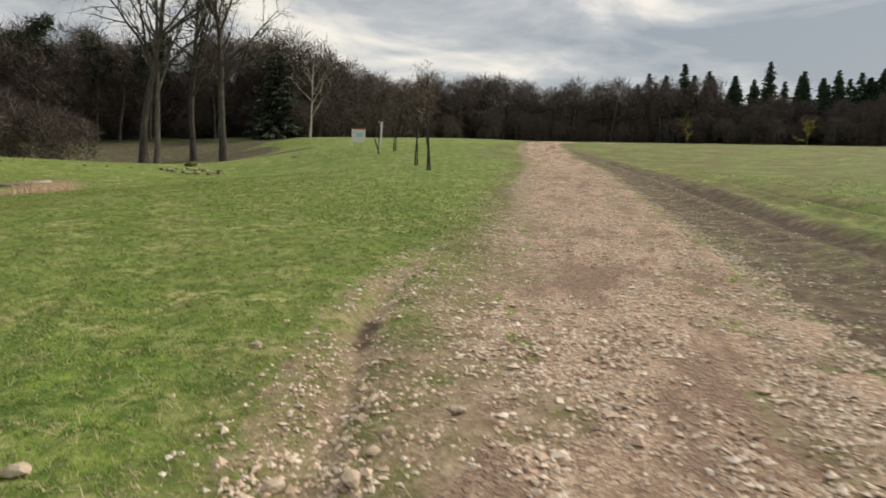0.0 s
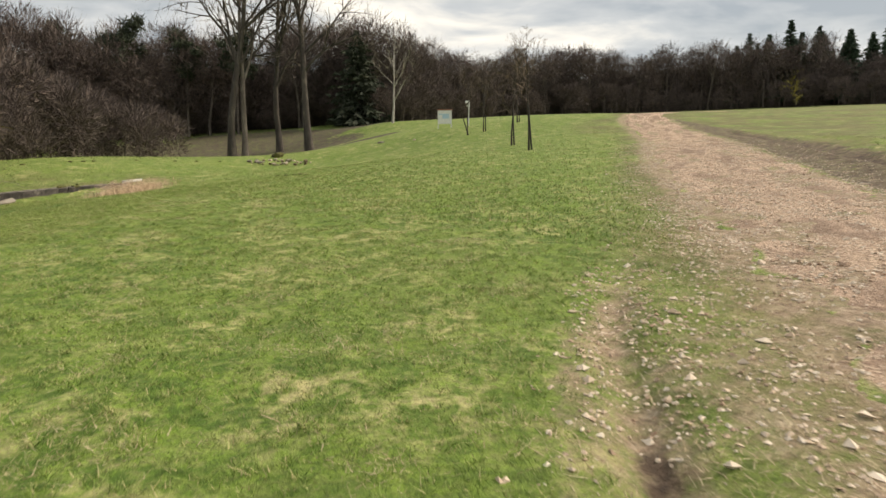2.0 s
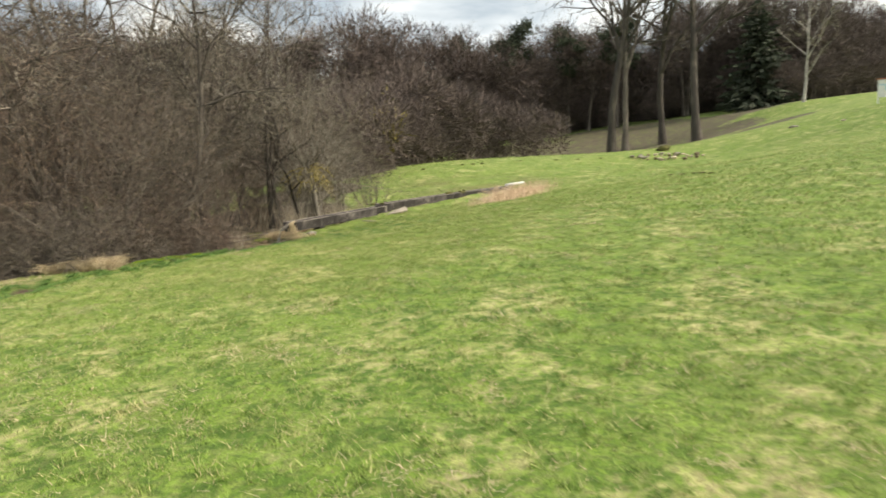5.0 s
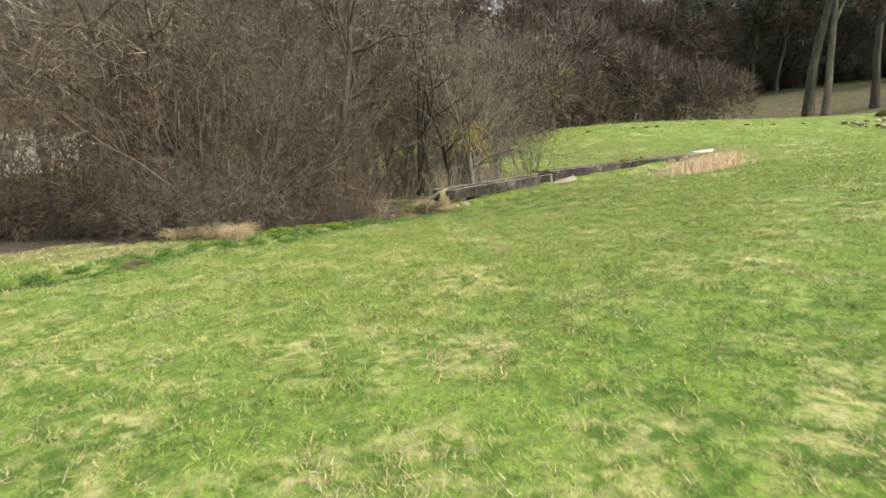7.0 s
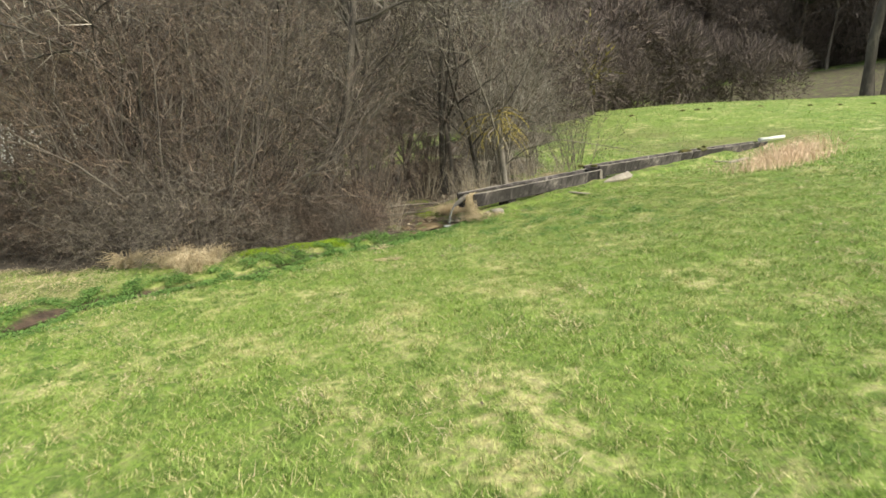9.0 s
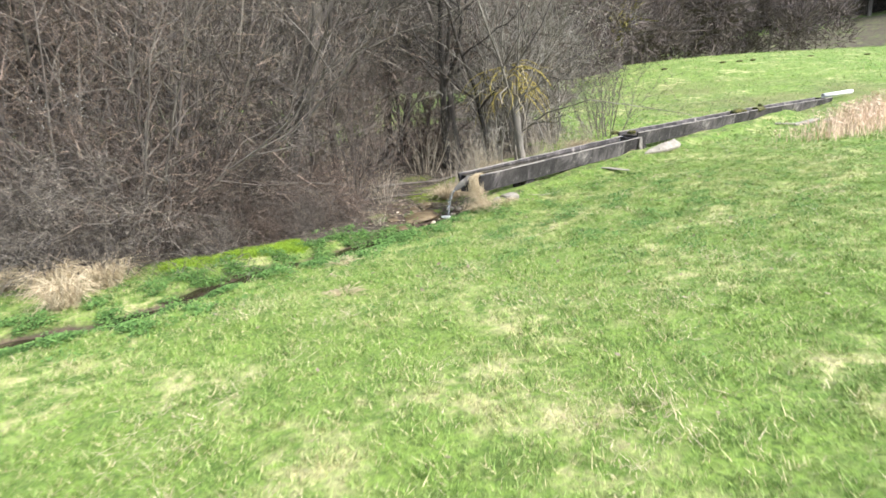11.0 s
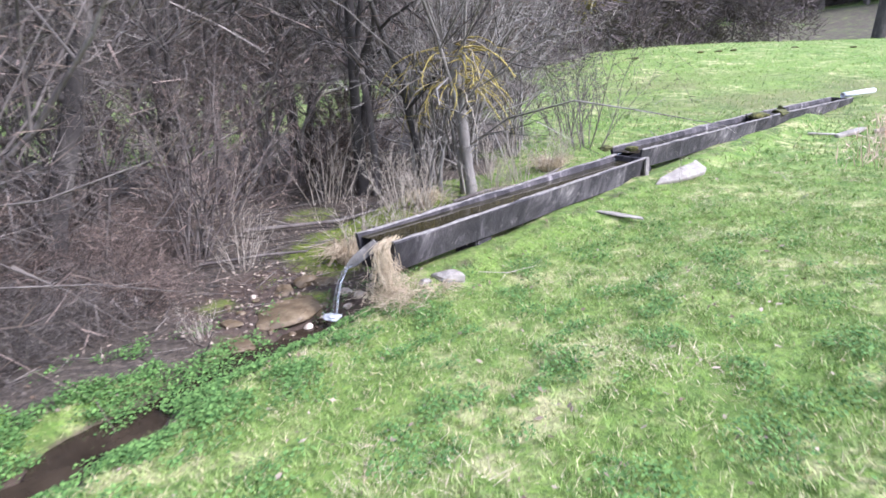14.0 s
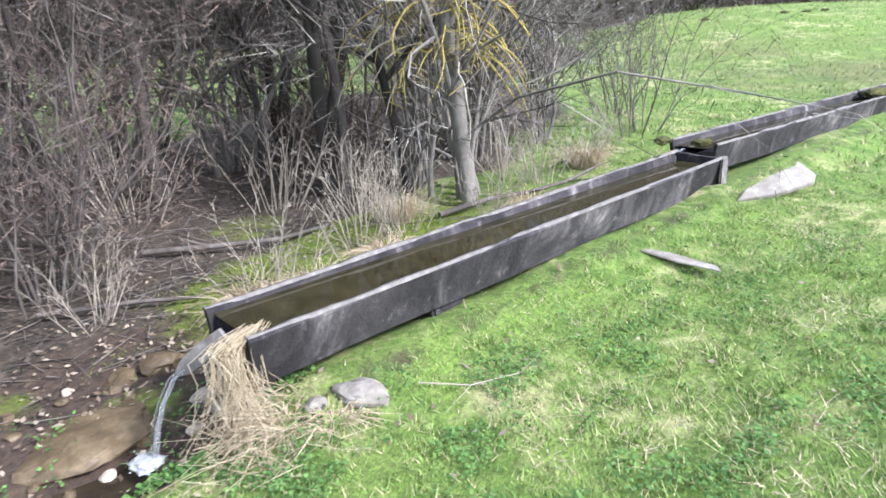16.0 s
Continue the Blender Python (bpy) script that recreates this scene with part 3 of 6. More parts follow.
# ---- concrete spring troughs ----
def trough_body(length, width, height, wall, end_near, end_far, seed):
    """A long U-shaped channel with sloping sides; local y along it, z up from its floor, the near end at y = 0."""
    rng = random.Random(seed)
    bm = bmesh.new()
    w, b, t = width / 2, width / 2 - 0.055, wall
    profile = [(-b, 0), (b, 0), (w, height - 0.012), (w - 0.006, height), (w - t + 0.006, height), (w - t, height - 0.012), (b - t, t * 1.2), (-b + t, t * 1.2), (-w + t, height - 0.012), (-w + t - 0.006, height), (-w + 0.006, height), (-w, height - 0.012)]
    rings = []
    steps = 26
    for k in range(steps + 1):
        y = length * k / steps
        dz = 0.006 * math.sin(k * 1.3 + seed)
        dx = 0.008 * math.sin(k * 0.6 + seed * 2)
        rings.append([bm.verts.new((px + dx + rng.uniform(-0.003, 0.003), y, pz + (dz + rng.uniform(-0.005, 0.004) if pz > height * 0.8 else 0))) for px, pz in profile])
    n = len(profile)
    for a, c in zip(rings, rings[1:]):
        for i in range(n):
            bm.faces.new((a[i], a[(i + 1) % n], c[(i + 1) % n], c[i]))
    bm.faces.new(rings[0][::-1])
    bm.faces.new(rings[-1])
    bmesh.ops.triangulate(bm, faces=[f for f in bm.faces if len(f.verts) > 4])
    return bm_mesh("body", bm)


def end_plate(width, height, thick, cut_left, cut_right):
    """The upright plate that closes a trough; its top edge slopes from one side to the other."""
    bm = bmesh.new()
    w, b = width / 2 - 0.012, width / 2 - 0.06
    outline = [(-b, 0.01), (b, 0.01), (w, cut_right), (w * 0.55, cut_right * 0.96 + 0.004), (0.0, (cut_left + cut_right) / 2 - 0.012), (-w * 0.5, cut_left * 1.02), (-w, cut_left)]
    front = [bm.verts.new((x, 0, z)) for x, z in outline]
    back = [bm.verts.new((x, thick, z)) for x, z in outline]
    bm.faces.new(front)
    bm.faces.new(back[::-1])
    for i in range(len(outline)):
        j = (i + 1) % len(outline)
        bm.faces.new((front[j], front[i], back[i], back[j]))
    bmesh.ops.bevel(bm, geom=bm.edges[:], offset=0.006, segments=1, affect="EDGES")
    return bm_mesh("end_plate", bm)


def water_sheet(length, width, height, level_near, level_far):
    xs, ys = np.linspace(-1, 1, 5), np.linspace(0.03, length - 0.03, 30)
    verts, faces = [], []
    for k, y in enumerate(ys):
        z = level_near + (level_far - level_near) * k / 29
        half = width / 2 - 0.06 + 0.055 * min(z / height, 1) - 0.033
        verts += [(x * half, y, z) for x in xs]
        if k:
            faces += [((k - 1) * 5 + i, (k - 1) * 5 + i + 1, k * 5 + i + 1, k * 5 + i) for i in range(4)]
    return np_mesh("water", verts, faces)


def box_rim(length, seed):
    """The worn top edge of a trough's wall."""
    rng = random.Random(seed)
    verts, faces = [], []
    for k in range(41):
        y = length * k / 40
        w, h = 0.017 + rng.uniform(-0.003, 0.002), 0.010 + rng.uniform(-0.005, 0.004)
        dx, dz = 0.008 * math.sin(k * 0.65 * 0.6 + (seed % 7) * 2) * 0.3, 0.006 * math.sin(k * 0.65 * 1.3)
        verts += [(-w + dx, y, -0.004), (-w * 0.7 + dx, y, h + dz * 0.4), (w * 0.7 + dx, y, h + dz * 0.4), (w + dx, y, -0.004)]
        if k:
            faces += [(4 * k - 4 + i, 4 * k - 3 + i, 4 * k + 1 + i, 4 * k + i) for i in range(3)]
    return np_mesh("rim", verts, faces)


def support_block(size):
    bm = bmesh.new()
    bmesh.ops.create_cube(bm, size=1)
    rng = random.Random(5)
    for v in bm.verts:
        v.co = Vector((v.co.x * size[0], v.co.y * size[1], v.co.z * size[2])) + Vector([rng.uniform(-0.012, 0.012) for _ in range(3)])
    bmesh.ops.bevel(bm, geom=bm.edges[:], offset=0.015, segments=2, affect="EDGES")
    return bm_mesh("support_block", bm)


TROUGH_WIDTH, TROUGH_HEIGHT = 0.47, 0.255


def trough(a, b, za, zb, label, seed, water, near_cut, far_cut, blocks):
    """A trough whose front rim runs from a to b (plan), with its rim at heights za and zb."""
    way = Vector((b[0] - a[0], b[1] - a[1], zb - za))
    length = way.length
    yaw = math.atan2(-way.x, way.y)
    right = Vector((math.cos(yaw), math.sin(yaw), 0))
    base = Vector((a[0], a[1], za - TROUGH_HEIGHT)) - right * (TROUGH_WIDTH / 2)
    slope = math.degrees(math.asin(way.z / length))
    root = thing("water_trough", label, "trough", "row of spring troughs", pose(*base, slope, 0, math.degrees(yaw)))
    part("body", trough_body(length, TROUGH_WIDTH, TROUGH_HEIGHT, 0.034, True, True, seed), TROUGH, root)
    if near_cut:
        p = part("end_plate", end_plate(TROUGH_WIDTH, TROUGH_HEIGHT, 0.04, *near_cut), TROUGH, root)
        p.location = (0, -0.002, 0)
    if far_cut:
        p = part("end_plate", end_plate(TROUGH_WIDTH, TROUGH_HEIGHT, 0.04, *far_cut), TROUGH, root)
        p.location = (0, length - 0.045, 0)
    for side in (-1, 1):
        rim = part("rim", box_rim(length, seed + side), RIM, root, "worn pale rim")
        rim.location = (side * (TROUGH_WIDTH / 2 - 0.017), 0, TROUGH_HEIGHT - 0.002)
    part("water", water_sheet(length, TROUGH_WIDTH, TROUGH_HEIGHT, *water), TROUGH_WATER, root, "still brownish spring water")
    for y, h in blocks:
        p = part("support_block", support_block((0.30, 0.22, h)), TROUGH, root)
        p.location = (0, y, -h / 2 + 0.004)
    return root


trough_near = trough((-12.08, 21.33), (-11.60, 25.62), 0.235, 0.275, "long weathered dark concrete trough brimming with spring water", 1, (0.232, 0.185), (0.055, 0.235), (0.25, 0.25), ((1.2, 0.2), (2.4, 0.16), (4.0, 0.12)))
trough_mid = trough((-11.735, 25.78), (-11.02, 30.1), 0.335, 0.335, "dark concrete trough that spills into the lower one", 2, (0.20, 0.17), (0.12, 0.20), (0.25, 0.25), ((0.3, 0.2), (2.2, 0.15), (4.1, 0.12)))
trough_far = trough((-11.03, 30.22), (-10.22, 34.9), 0.335, 0.28, "dark concrete trough beside dry reeds", 3, (0.19, 0.19), (0.22, 0.24), (0.25, 0.25), ((0.3, 0.14), (2.4, 0.1), (4.4, 0.06)))



def lip_plate(a, b, width, thick):
    """The broken-off flange at the near end, from a down to b."""
    a, b = Vector(a), Vector(b)
    d = (b - a).normalized()
    side = d.cross(Vector((0.6, -0.75, 0.3))).normalized()
    up = side.cross(d)
    bm = bmesh.new()
    rings = []
    for k in range(7):
        f = k / 6
        c = a.lerp(b, f)
        w = width * (0.75 + 0.35 * math.sin(f * 3.0)) * (0.6 if k == 6 else 1)
        rings.append([bm.verts.new(c + side * w * sx + up * thick * su) for sx, su in ((-0.5, -0.5), (0.5, -0.5), (0.5, 0.5), (-0.5, 0.5))])
    for r, s in zip(rings, rings[1:]):
        for i in range(4):
            bm.faces.new((r[i], r[(i + 1) % 4], s[(i + 1) % 4], s[i]))
    bm.faces.new(rings[0][::-1])
    bm.faces.new(rings[-1])
    return bm_mesh("broken_flange", bm)


collar = part("end_collar", support_block((0.035, 0.12, 0.30)), RIM, trough_near, "pale concrete collar at the joint")
collar.location = (TROUGH_WIDTH / 2 - 0.005, 4.27, 0.12)
back_home = trough_near.matrix_basis.inverted()
part("broken_flange", lip_plate(back_home @ Vector((-12.25, 21.31, 0.225)), back_home @ Vector((-12.44, 21.17, 0.03)), 0.075, 0.022), RIM, trough_near, "broken pale end flange")


# ---- falling water ----
def spill(points, radius, seed):
    rng = random.Random(seed)
    segs = []
    for strand in range(9):
        ox, oy = rng.uniform(-1, 1) * radius, rng.uniform(-1, 1) * radius
        pts = [Vector(p) + Vector((ox * (1 + 0.6 * k / len(points)), oy, 0)) for k, p in enumerate(points)]
        segs += [(a, b, radius * 0.26, radius * 0.20) for a, b in zip(pts, pts[1:])]
    return np_mesh("water_spill", *tubes(segs, 5))


def clear_water():
    n = Nodes("falling_water", 0.08)
    n.bsdf.inputs["Transmission Weight"].default_value = 0.85
    n.bsdf.inputs["IOR"].default_value = 1.33
    return n.colour(n.ramp(n.noise(40, 4), (0.3, (0.62, 0.64, 0.64)), (0.7, (0.90, 0.91, 0.91))))


FALLING = clear_water()
spout = thing("water_jet", "thin clear water jet falling from the trough's broken end", "water jet")
part("stream_of_water", spill([(-12.37, 21.29, 0.075), (-12.41, 21.21, 0.065), (-12.435, 21.14, 0.02), (-12.445, 21.08, -0.07), (-12.445, 21.03, -0.18), (-12.44, 20.99, -0.32)], 0.016, 1), FALLING, spout)


def foam_mesh(seed):
    """A low uneven sheet of froth with drops round it, where the jet lands."""
    rng = random.Random(seed)
    bm = bmesh.new()
    bmesh.ops.create_icosphere(bm, subdivisions=4, radius=1.0)
    for v in bm.verts:
        k = 1 + 0.5 * noise.noise(v.co * 1.6) + 0.25 * noise.noise(v.co * 5.0)
        v.co = Vector((v.co.x * 0.075 * k, v.co.y * 0.055 * k, v.co.z * 0.016 * (1 + 0.9 * noise.noise(v.co * 9.0))))
    for _ in range(45):
        a, r = rng.uniform(0, 6.283), rng.uniform(0.04, 0.11)
        m = Matrix.Translation((math.cos(a) * r, math.sin(a) * r * 0.8, rng.uniform(0, 0.02)))
        bmesh.ops.create_icosphere(bm, subdivisions=1, radius=rng.uniform(0.0015, 0.0045), matrix=m)
    return bm_mesh("foam", bm, True)


FROTH = mottled("white_froth", (0.34, 0.35, 0.34), (0.48, 0.49, 0.48), (0.66, 0.67, 0.66), 30, 0.35, 0.2)
p = tagged(part("foam", foam_mesh(2), FROTH, spout, "white froth where the water lands"), kind="stuff")
p.location = (-12.43, 20.95, -0.315)
jet2 = thing("water_jet", "small water jet pouring between two troughs", "water jet")
part("stream_of_water", spill([(-12.02, 25.74, 0.285), (-12.03, 25.66, 0.27), (-12.04, 25.60, 0.22), (-12.05, 25.57, 0.165)], 0.012, 4), FALLING, jet2)


# ---- stones ----
def rock_mesh(seed, size, squash=0.6, cuts=2, rough=0.28):
    bm = bmesh.new()
    bmesh.ops.create_icosphere(bm, subdivisions=cuts, radius=0.5)
    shift = Vector((seed * 3.7, seed * 1.3, seed * 2.1))
    for v in bm.verts:
        k = 1 + rough * 2 * noise.noise(v.co * 1.7 + shift) + rough * 0.8 * noise.noise(v.co * 4.5 + shift)
        v.co = Vector((v.co.x * k * size[0], v.co.y * k * size[1], v.co.z * k * size[2] * squash))
    for f in range(5):
        way = Vector((math.sin(seed * 2.3 + f * 1.9), math.cos(seed * 1.7 + f * 2.6), math.sin(seed + f * 1.1))).normalized()
        reach = 0.34 * min(size[0], size[1]) + 0.08 * size[f % 2]
        for v in bm.verts:
            over = v.co.dot(way) - reach
            if over > 0:
                v.co -= way * over * 0.9
    return bm_mesh("rock", bm)


def rock(x, y, size, label, seed, mat=None, name="rock", turn=0.0, sink=0.3, group="", cuts=3):
    z = float(surface(x, y))
    ob = part(name, rock_mesh(seed, size, 0.7, cuts), mat or STONE)
    ob.matrix_basis = pose(x, y, z + size[2] * 0.35 * (1 - 2 * sink), 0, 0, turn)
    return tagged(ob, label, "rock", group)


rock(-11.86, 21.70, (0.26, 0.20, 0.16), "pale grey rock sunk beside the trough's foot", 11, SLAB, cuts=3, sink=0.45)
rock(-11.95, 21.52, (0.12, 0.10, 0.08), "small pale rock beside the trough's foot", 12, SLAB, cuts=2)
for k, (x, y, a, b, c, mat, lab) in enumerate(((-12.86, 20.88, 0.46, 0.58, 0.10, LEDGE, "flat brown wet rock ledge under the water jet"), (-13.09, 21.50, 0.24, 0.18, 0.14, LEDGE, "yellowish brown rock by the spring"), (-13.28, 21.43, 0.26, 0.2, 0.15, LEDGE, "yellowish brown rock by the spring"),
                                               (-12.72, 21.38, 0.16, 0.12, 0.1, STONE, "small pale rock by the spring"), (-13.3, 21.2, 0.3, 0.18, 0.1, LEDGE, "flat mossy rock by the spring"), (-12.75, 20.3, 0.28, 0.22, 0.1, LEDGE, "flat mossy rock by the brook"), (-13.05, 20.45, 0.2, 0.13, 0.09, LEDGE, "brown rock by the brook"),
                                               (-13.5, 26.55, 0.26, 0.22, 0.25, STONE, "pale rock behind the trough"))):
    rock(x, y, (a, b, c), lab, 20 + k, mat, turn=k * 37)
rng = random.Random(8)
for k in range(16):
    rock(-12.95 + rng.gauss(0, 0.32), 21.0 + rng.gauss(0, 0.42), (rng.uniform(0.05, 0.12), rng.uniform(0.05, 0.1), 0.07), "small wet brown stone by the spring", 40 + k, LEDGE if k % 3 else STONE, "stone", k * 51, group="stones by the spring", cuts=2)


def shard(outline, thick, seed):
    """A broken flat piece of concrete."""
    rng = random.Random(seed)
    bm = bmesh.new()
    low = [bm.verts.new((x, y, 0)) for x, y in outline]
    top = [bm.verts.new((x * 0.97, y * 0.97, thick + rng.uniform(-0.006, 0.006))) for x, y in outline]
    bm.faces.new(low[::-1])
    bm.faces.new(top)
    for i in range(len(outline)):
        j = (i + 1) % len(outline)
        bm.faces.new((low[i], low[j], top[j], top[i]))
    bmesh.ops.bevel(bm, geom=bm.edges[:], offset=0.008, segments=1, affect="EDGES")
    return bm_mesh("shard", bm)


def concrete_piece(x, y, outline, thick, label, tilt, turn, seed, lift=0.03):
    ob = part("concrete_slab", shard(outline, thick, seed), SLAB)
    ob.matrix_basis = pose(x, y, float(surface(x, y)) + lift, *tilt, turn)
    return tagged(ob, label, "concrete slab", "broken concrete pieces")


concrete_piece(-11.24, 25.60, [(-0.45, -0.10), (-0.1, -0.16), (0.30, -0.15), (0.40, -0.08), (0.40, 0.13), (0.32, 0.07), (0.05, 0.05), (-0.3, -0.02)], 0.045, "broken pale grey concrete slab lying tilted in the grass", (24, -6), 62, 1, 0.06)
concrete_piece(-11.27, 23.86, [(-0.27, -0.02), (0.0, -0.055), (0.27, -0.03), (0.22, 0.045), (-0.1, 0.05), (-0.25, 0.03)], 0.014, "narrow pale concrete shard lying in the grass", (2, 1), -3, 2, 0.026)
concrete_piece(-9.85, 30.2, [(-0.36, -0.06), (0.1, -0.08), (0.36, -0.02), (0.3, 0.07), (-0.3, 0.06)], 0.05, "pale concrete shard beside the reeds", (4, -6), 60, 3)
concrete_piece(-10.25, 30.1, [(-0.22, -0.05), (0.22, -0.04), (0.2, 0.05), (-0.2, 0.05)], 0.03, "narrow pale concrete shard beside the trough", (2, 3), 20, 4)
rock(-9.35, 30.3, (0.42, 0.3, 0.22), "pale rock at the edge of the reeds", 60)


# ---- white pipe over the far trough ----
def half_pipe(length, radius, wall):
    verts, faces = [], []
    n = 24
    for k, y in enumerate((0.0, length)):
        for rr in (radius, radius - wall):
            verts += [(math.cos(a) * rr, y, math.sin(a) * rr) for a in (2 * math.pi * i / n for i in range(n))]
    for i in range(n):
        j = (i + 1) % n
        faces += [(i, j, 2 * n + j, 2 * n + i), (n + j, n + i, 3 * n + i, 3 * n + j), (i, n + i, n + j, j), (2 * n + j, 3 * n + j, 3 * n + i, 2 * n + i)]
    return np_mesh("pipe", verts, faces)


PIPE = mottled("white_plastic_pipe", (0.50, 0.49, 0.47), (0.72, 0.72, 0.70), (0.82, 0.82, 0.81), 6, 0.45, 0.1)
pipe = part("water_pipe", half_pipe(1.1, 0.058, 0.005), PIPE)
pipe.matrix_basis = pose(-10.42, 34.65, 0.345, 2, 0, -28)
tagged(pipe, "white plastic pipe resting on the far trough", "pipe")


# ---- strands, tufts, moss, leaves ----
def tuft_segments(seed, count, height, spread, droop=0.4, width=0.004):
    rng = random.Random(seed)
    segs = []
    for _ in range(count):
        a, r = rng.uniform(0, 6.283), rng.random() ** 0.6 * spread * 0.35
        p = Vector((math.cos(a) * r, math.sin(a) * r, 0))
        h = height * rng.uniform(0.5, 1.1)
        out = Vector((math.cos(a + rng.gauss(0, 0.5)), math.sin(a + rng.gauss(0, 0.5)), 0)) * spread * rng.uniform(0.2, 1.0)
        m = p + out * 0.4 + Vector((0, 0, h * 0.75))
        q = p + out + Vector((0, 0, h * (1 - droop * rng.random())))
        segs += [(p, m, width, width * 0.8), (m, q, width * 0.8, width * 0.3)]
    return segs


def strands_mesh(name, segs):
    return np_mesh(name, *tubes(segs, 3))


def grass_tuft(x, y, seed, height, spread, count, mat, label, droop=0.5, width=0.004):
    ob = part("grass_tuft", strands_mesh("grass_tuft", tuft_segments(seed, count, height, spread, droop, width)), mat)
    ob.location = (x, y, float(surface(x, y)) - 0.01)
    return tagged(ob, label, "grass tuft", "dry grass tufts")


for k, (x, y, h, s, c) in enumerate(((-12.72, 16.05, 0.33, 0.32, 300), (-13.55, 16.2, 0.35, 0.4, 260), (-13.2, 16.6, 0.32, 0.35, 220), (-13.34, 22.1, 0.30, 0.36, 380), (-13.17, 22.47, 0.30, 0.34, 340), (-13.2, 23.2, 0.20, 0.36, 260), (-13.9, 24.0, 0.3, 0.3, 200), (-13.3, 26.3, 0.3, 0.4, 220), (-14.2, 15.9, 0.3, 0.4, 220), (-12.9, 24.6, 0.22, 0.3, 180))):
    grass_tuft(x, y, k, h, s, c, STRAW, "pale dry grass tuft at the thicket's edge", 0.9)


def drape(seed, count):
    """Dead grass that hangs over the trough's corner to the ground and spreads there."""
    rng = random.Random(seed)
    segs = []
    for _ in range(count):
        f = rng.random()
        a = Vector((-12.11 - f * 0.075 + rng.gauss(0, 0.012), 21.36 + rng.gauss(0, 0.05), 0.25 - f * 0.03 + rng.uniform(0, 0.035)))
        b = a + Vector((rng.gauss(0.0, 0.02), -0.07 - rng.random() * 0.05, -0.03 - 0.03 * rng.random()))
        c = b + Vector((rng.gauss(0.015, 0.025), rng.gauss(0, 0.03), -0.06 - rng.random() * 0.16))
        d = c + Vector((rng.gauss(0.03, 0.05), rng.gauss(0, 0.05), -0.05 - rng.random() * 0.14))
        e = d + Vector((rng.gauss(0.05, 0.09), rng.gauss(0, 0.08), rng.gauss(-0.05, 0.04)))
        if rng.random() < 0.45:
            g = Vector((rng.gauss(-12.05, 0.12), rng.gauss(21.24, 0.07), -0.2))
            a, b = g, g + Vector((rng.gauss(0, 0.08), rng.gauss(0, 0.08), rng.uniform(0.02, 0.09)))
            c = b + Vector((rng.gauss(0, 0.08), rng.gauss(0, 0.08), rng.gauss(0, 0.03)))
            d = c + Vector((rng.gauss(0, 0.08), rng.gauss(0, 0.08), rng.gauss(-0.02, 0.03)))
            e = d + Vector((rng.gauss(0, 0.08), rng.gauss(0, 0.08), -0.04))
        for q in (a, b, c, d, e):
            q.z = max(q.z, float(land(q.x, q.y)) + 0.01 + 0.03 * rng.random())
        w = rng.uniform(0.0009, 0.0022)
        segs += [(a, b, w, w), (b, c, w, w * 0.9), (c, d, w * 0.9, w * 0.8), (d, e, w * 0.8, w * 0.3)]
    return segs


straw = part("dead_grass", strands_mesh("dead_grass", drape(3, 340)), STRAW)
tagged(straw, "matted pale dead grass hanging over the trough's corner", "dead grass")
for k, (x, y) in enumerate(((-11.98, 21.38), (-11.82, 21.52))):
    grass_tuft(x, y, 70 + k, 0.08, 0.24, 70, STRAW, "flattened straw tuft beside the trough", 0.9, 0.003)


for k, (x, y) in enumerate(((-11.46, 18.21), (-10.49, 17.41))):
    grass_tuft(x, y, 80 + k, 0.05, 0.20, 110, STRAW, "flattened straw tuft in the meadow", 0.95, 0.003)


def scatter(rng, count, inside):
    """Random places for which inside(x, y) gives a chance."""
    out = []
    while sum(len(o) for o in out) < count:
        x, y, ok = inside(rng)
        out.append(np.stack([x[ok], y[ok]], -1))
    return np.concatenate(out)[:count]


def blades(name, xy, rng, low, high, width, lean, mat, label, category, height_of=surface):
    """A field of single bent blades, one triangle each."""
    n = len(xy)
    h = rng.uniform(low, high, n)
    a, b = rng.uniform(0, 6.283, n), rng.uniform(0, 6.283, n)
    l = h * rng.uniform(0.2, lean, n)
    z = height_of(xy[:, 0], xy[:, 1]) - 0.006
    w = width * rng.uniform(0.6, 1.3, n)
    base = np.stack([xy[:, 0], xy[:, 1], z], -1)
    side = np.stack([np.cos(b) * w, np.sin(b) * w, np.zeros(n)], -1)
    tip = base + np.stack([np.cos(a) * l, np.sin(a) * l, h], -1)
    me = np_mesh(name, np.stack([base - side, base + side, tip], 1).reshape(-1, 3), np.arange(3 * n).reshape(-1, 3))
    return tagged(part(name, me, mat), label, category, kind="stuff")


PATH_LINE = [(0, 0), (-0.25, 2.4), (-0.5, 4.0), (-0.95, 6.0), (-1.55, 7.4), (-3.76, 10.3), (-5.1, 12.0), (-6.96, 15.0), (-8.2, 16.75), (-9.2, 18.4), (-9.9, 20.1), (-11.2, 21.6)]


def grass_chance(x, y, rng):
    c = cover(x, y)
    p = 1 - np.clip(c["dry"] * 0.55 + c["bare"] * 1.25 + c["mud_and_shade"] * 1.3 + c["litter"] * 1.6, 0, 1)
    on_road = (x > line_x(y, ROAD_LEFT) - 0.1) & (x < line_x(y, ROAD_RIGHT) + 0.2)
    p = np.where(on_road, 0, p)
    under = (x > -12.6 + (y - 21.3) * 0.13) & (x < -12.05 + (y - 21.3) * 0.13) & (y > 21.2) & (y < 35)
    return np.where(under, 0, p) > rng.random(len(x))


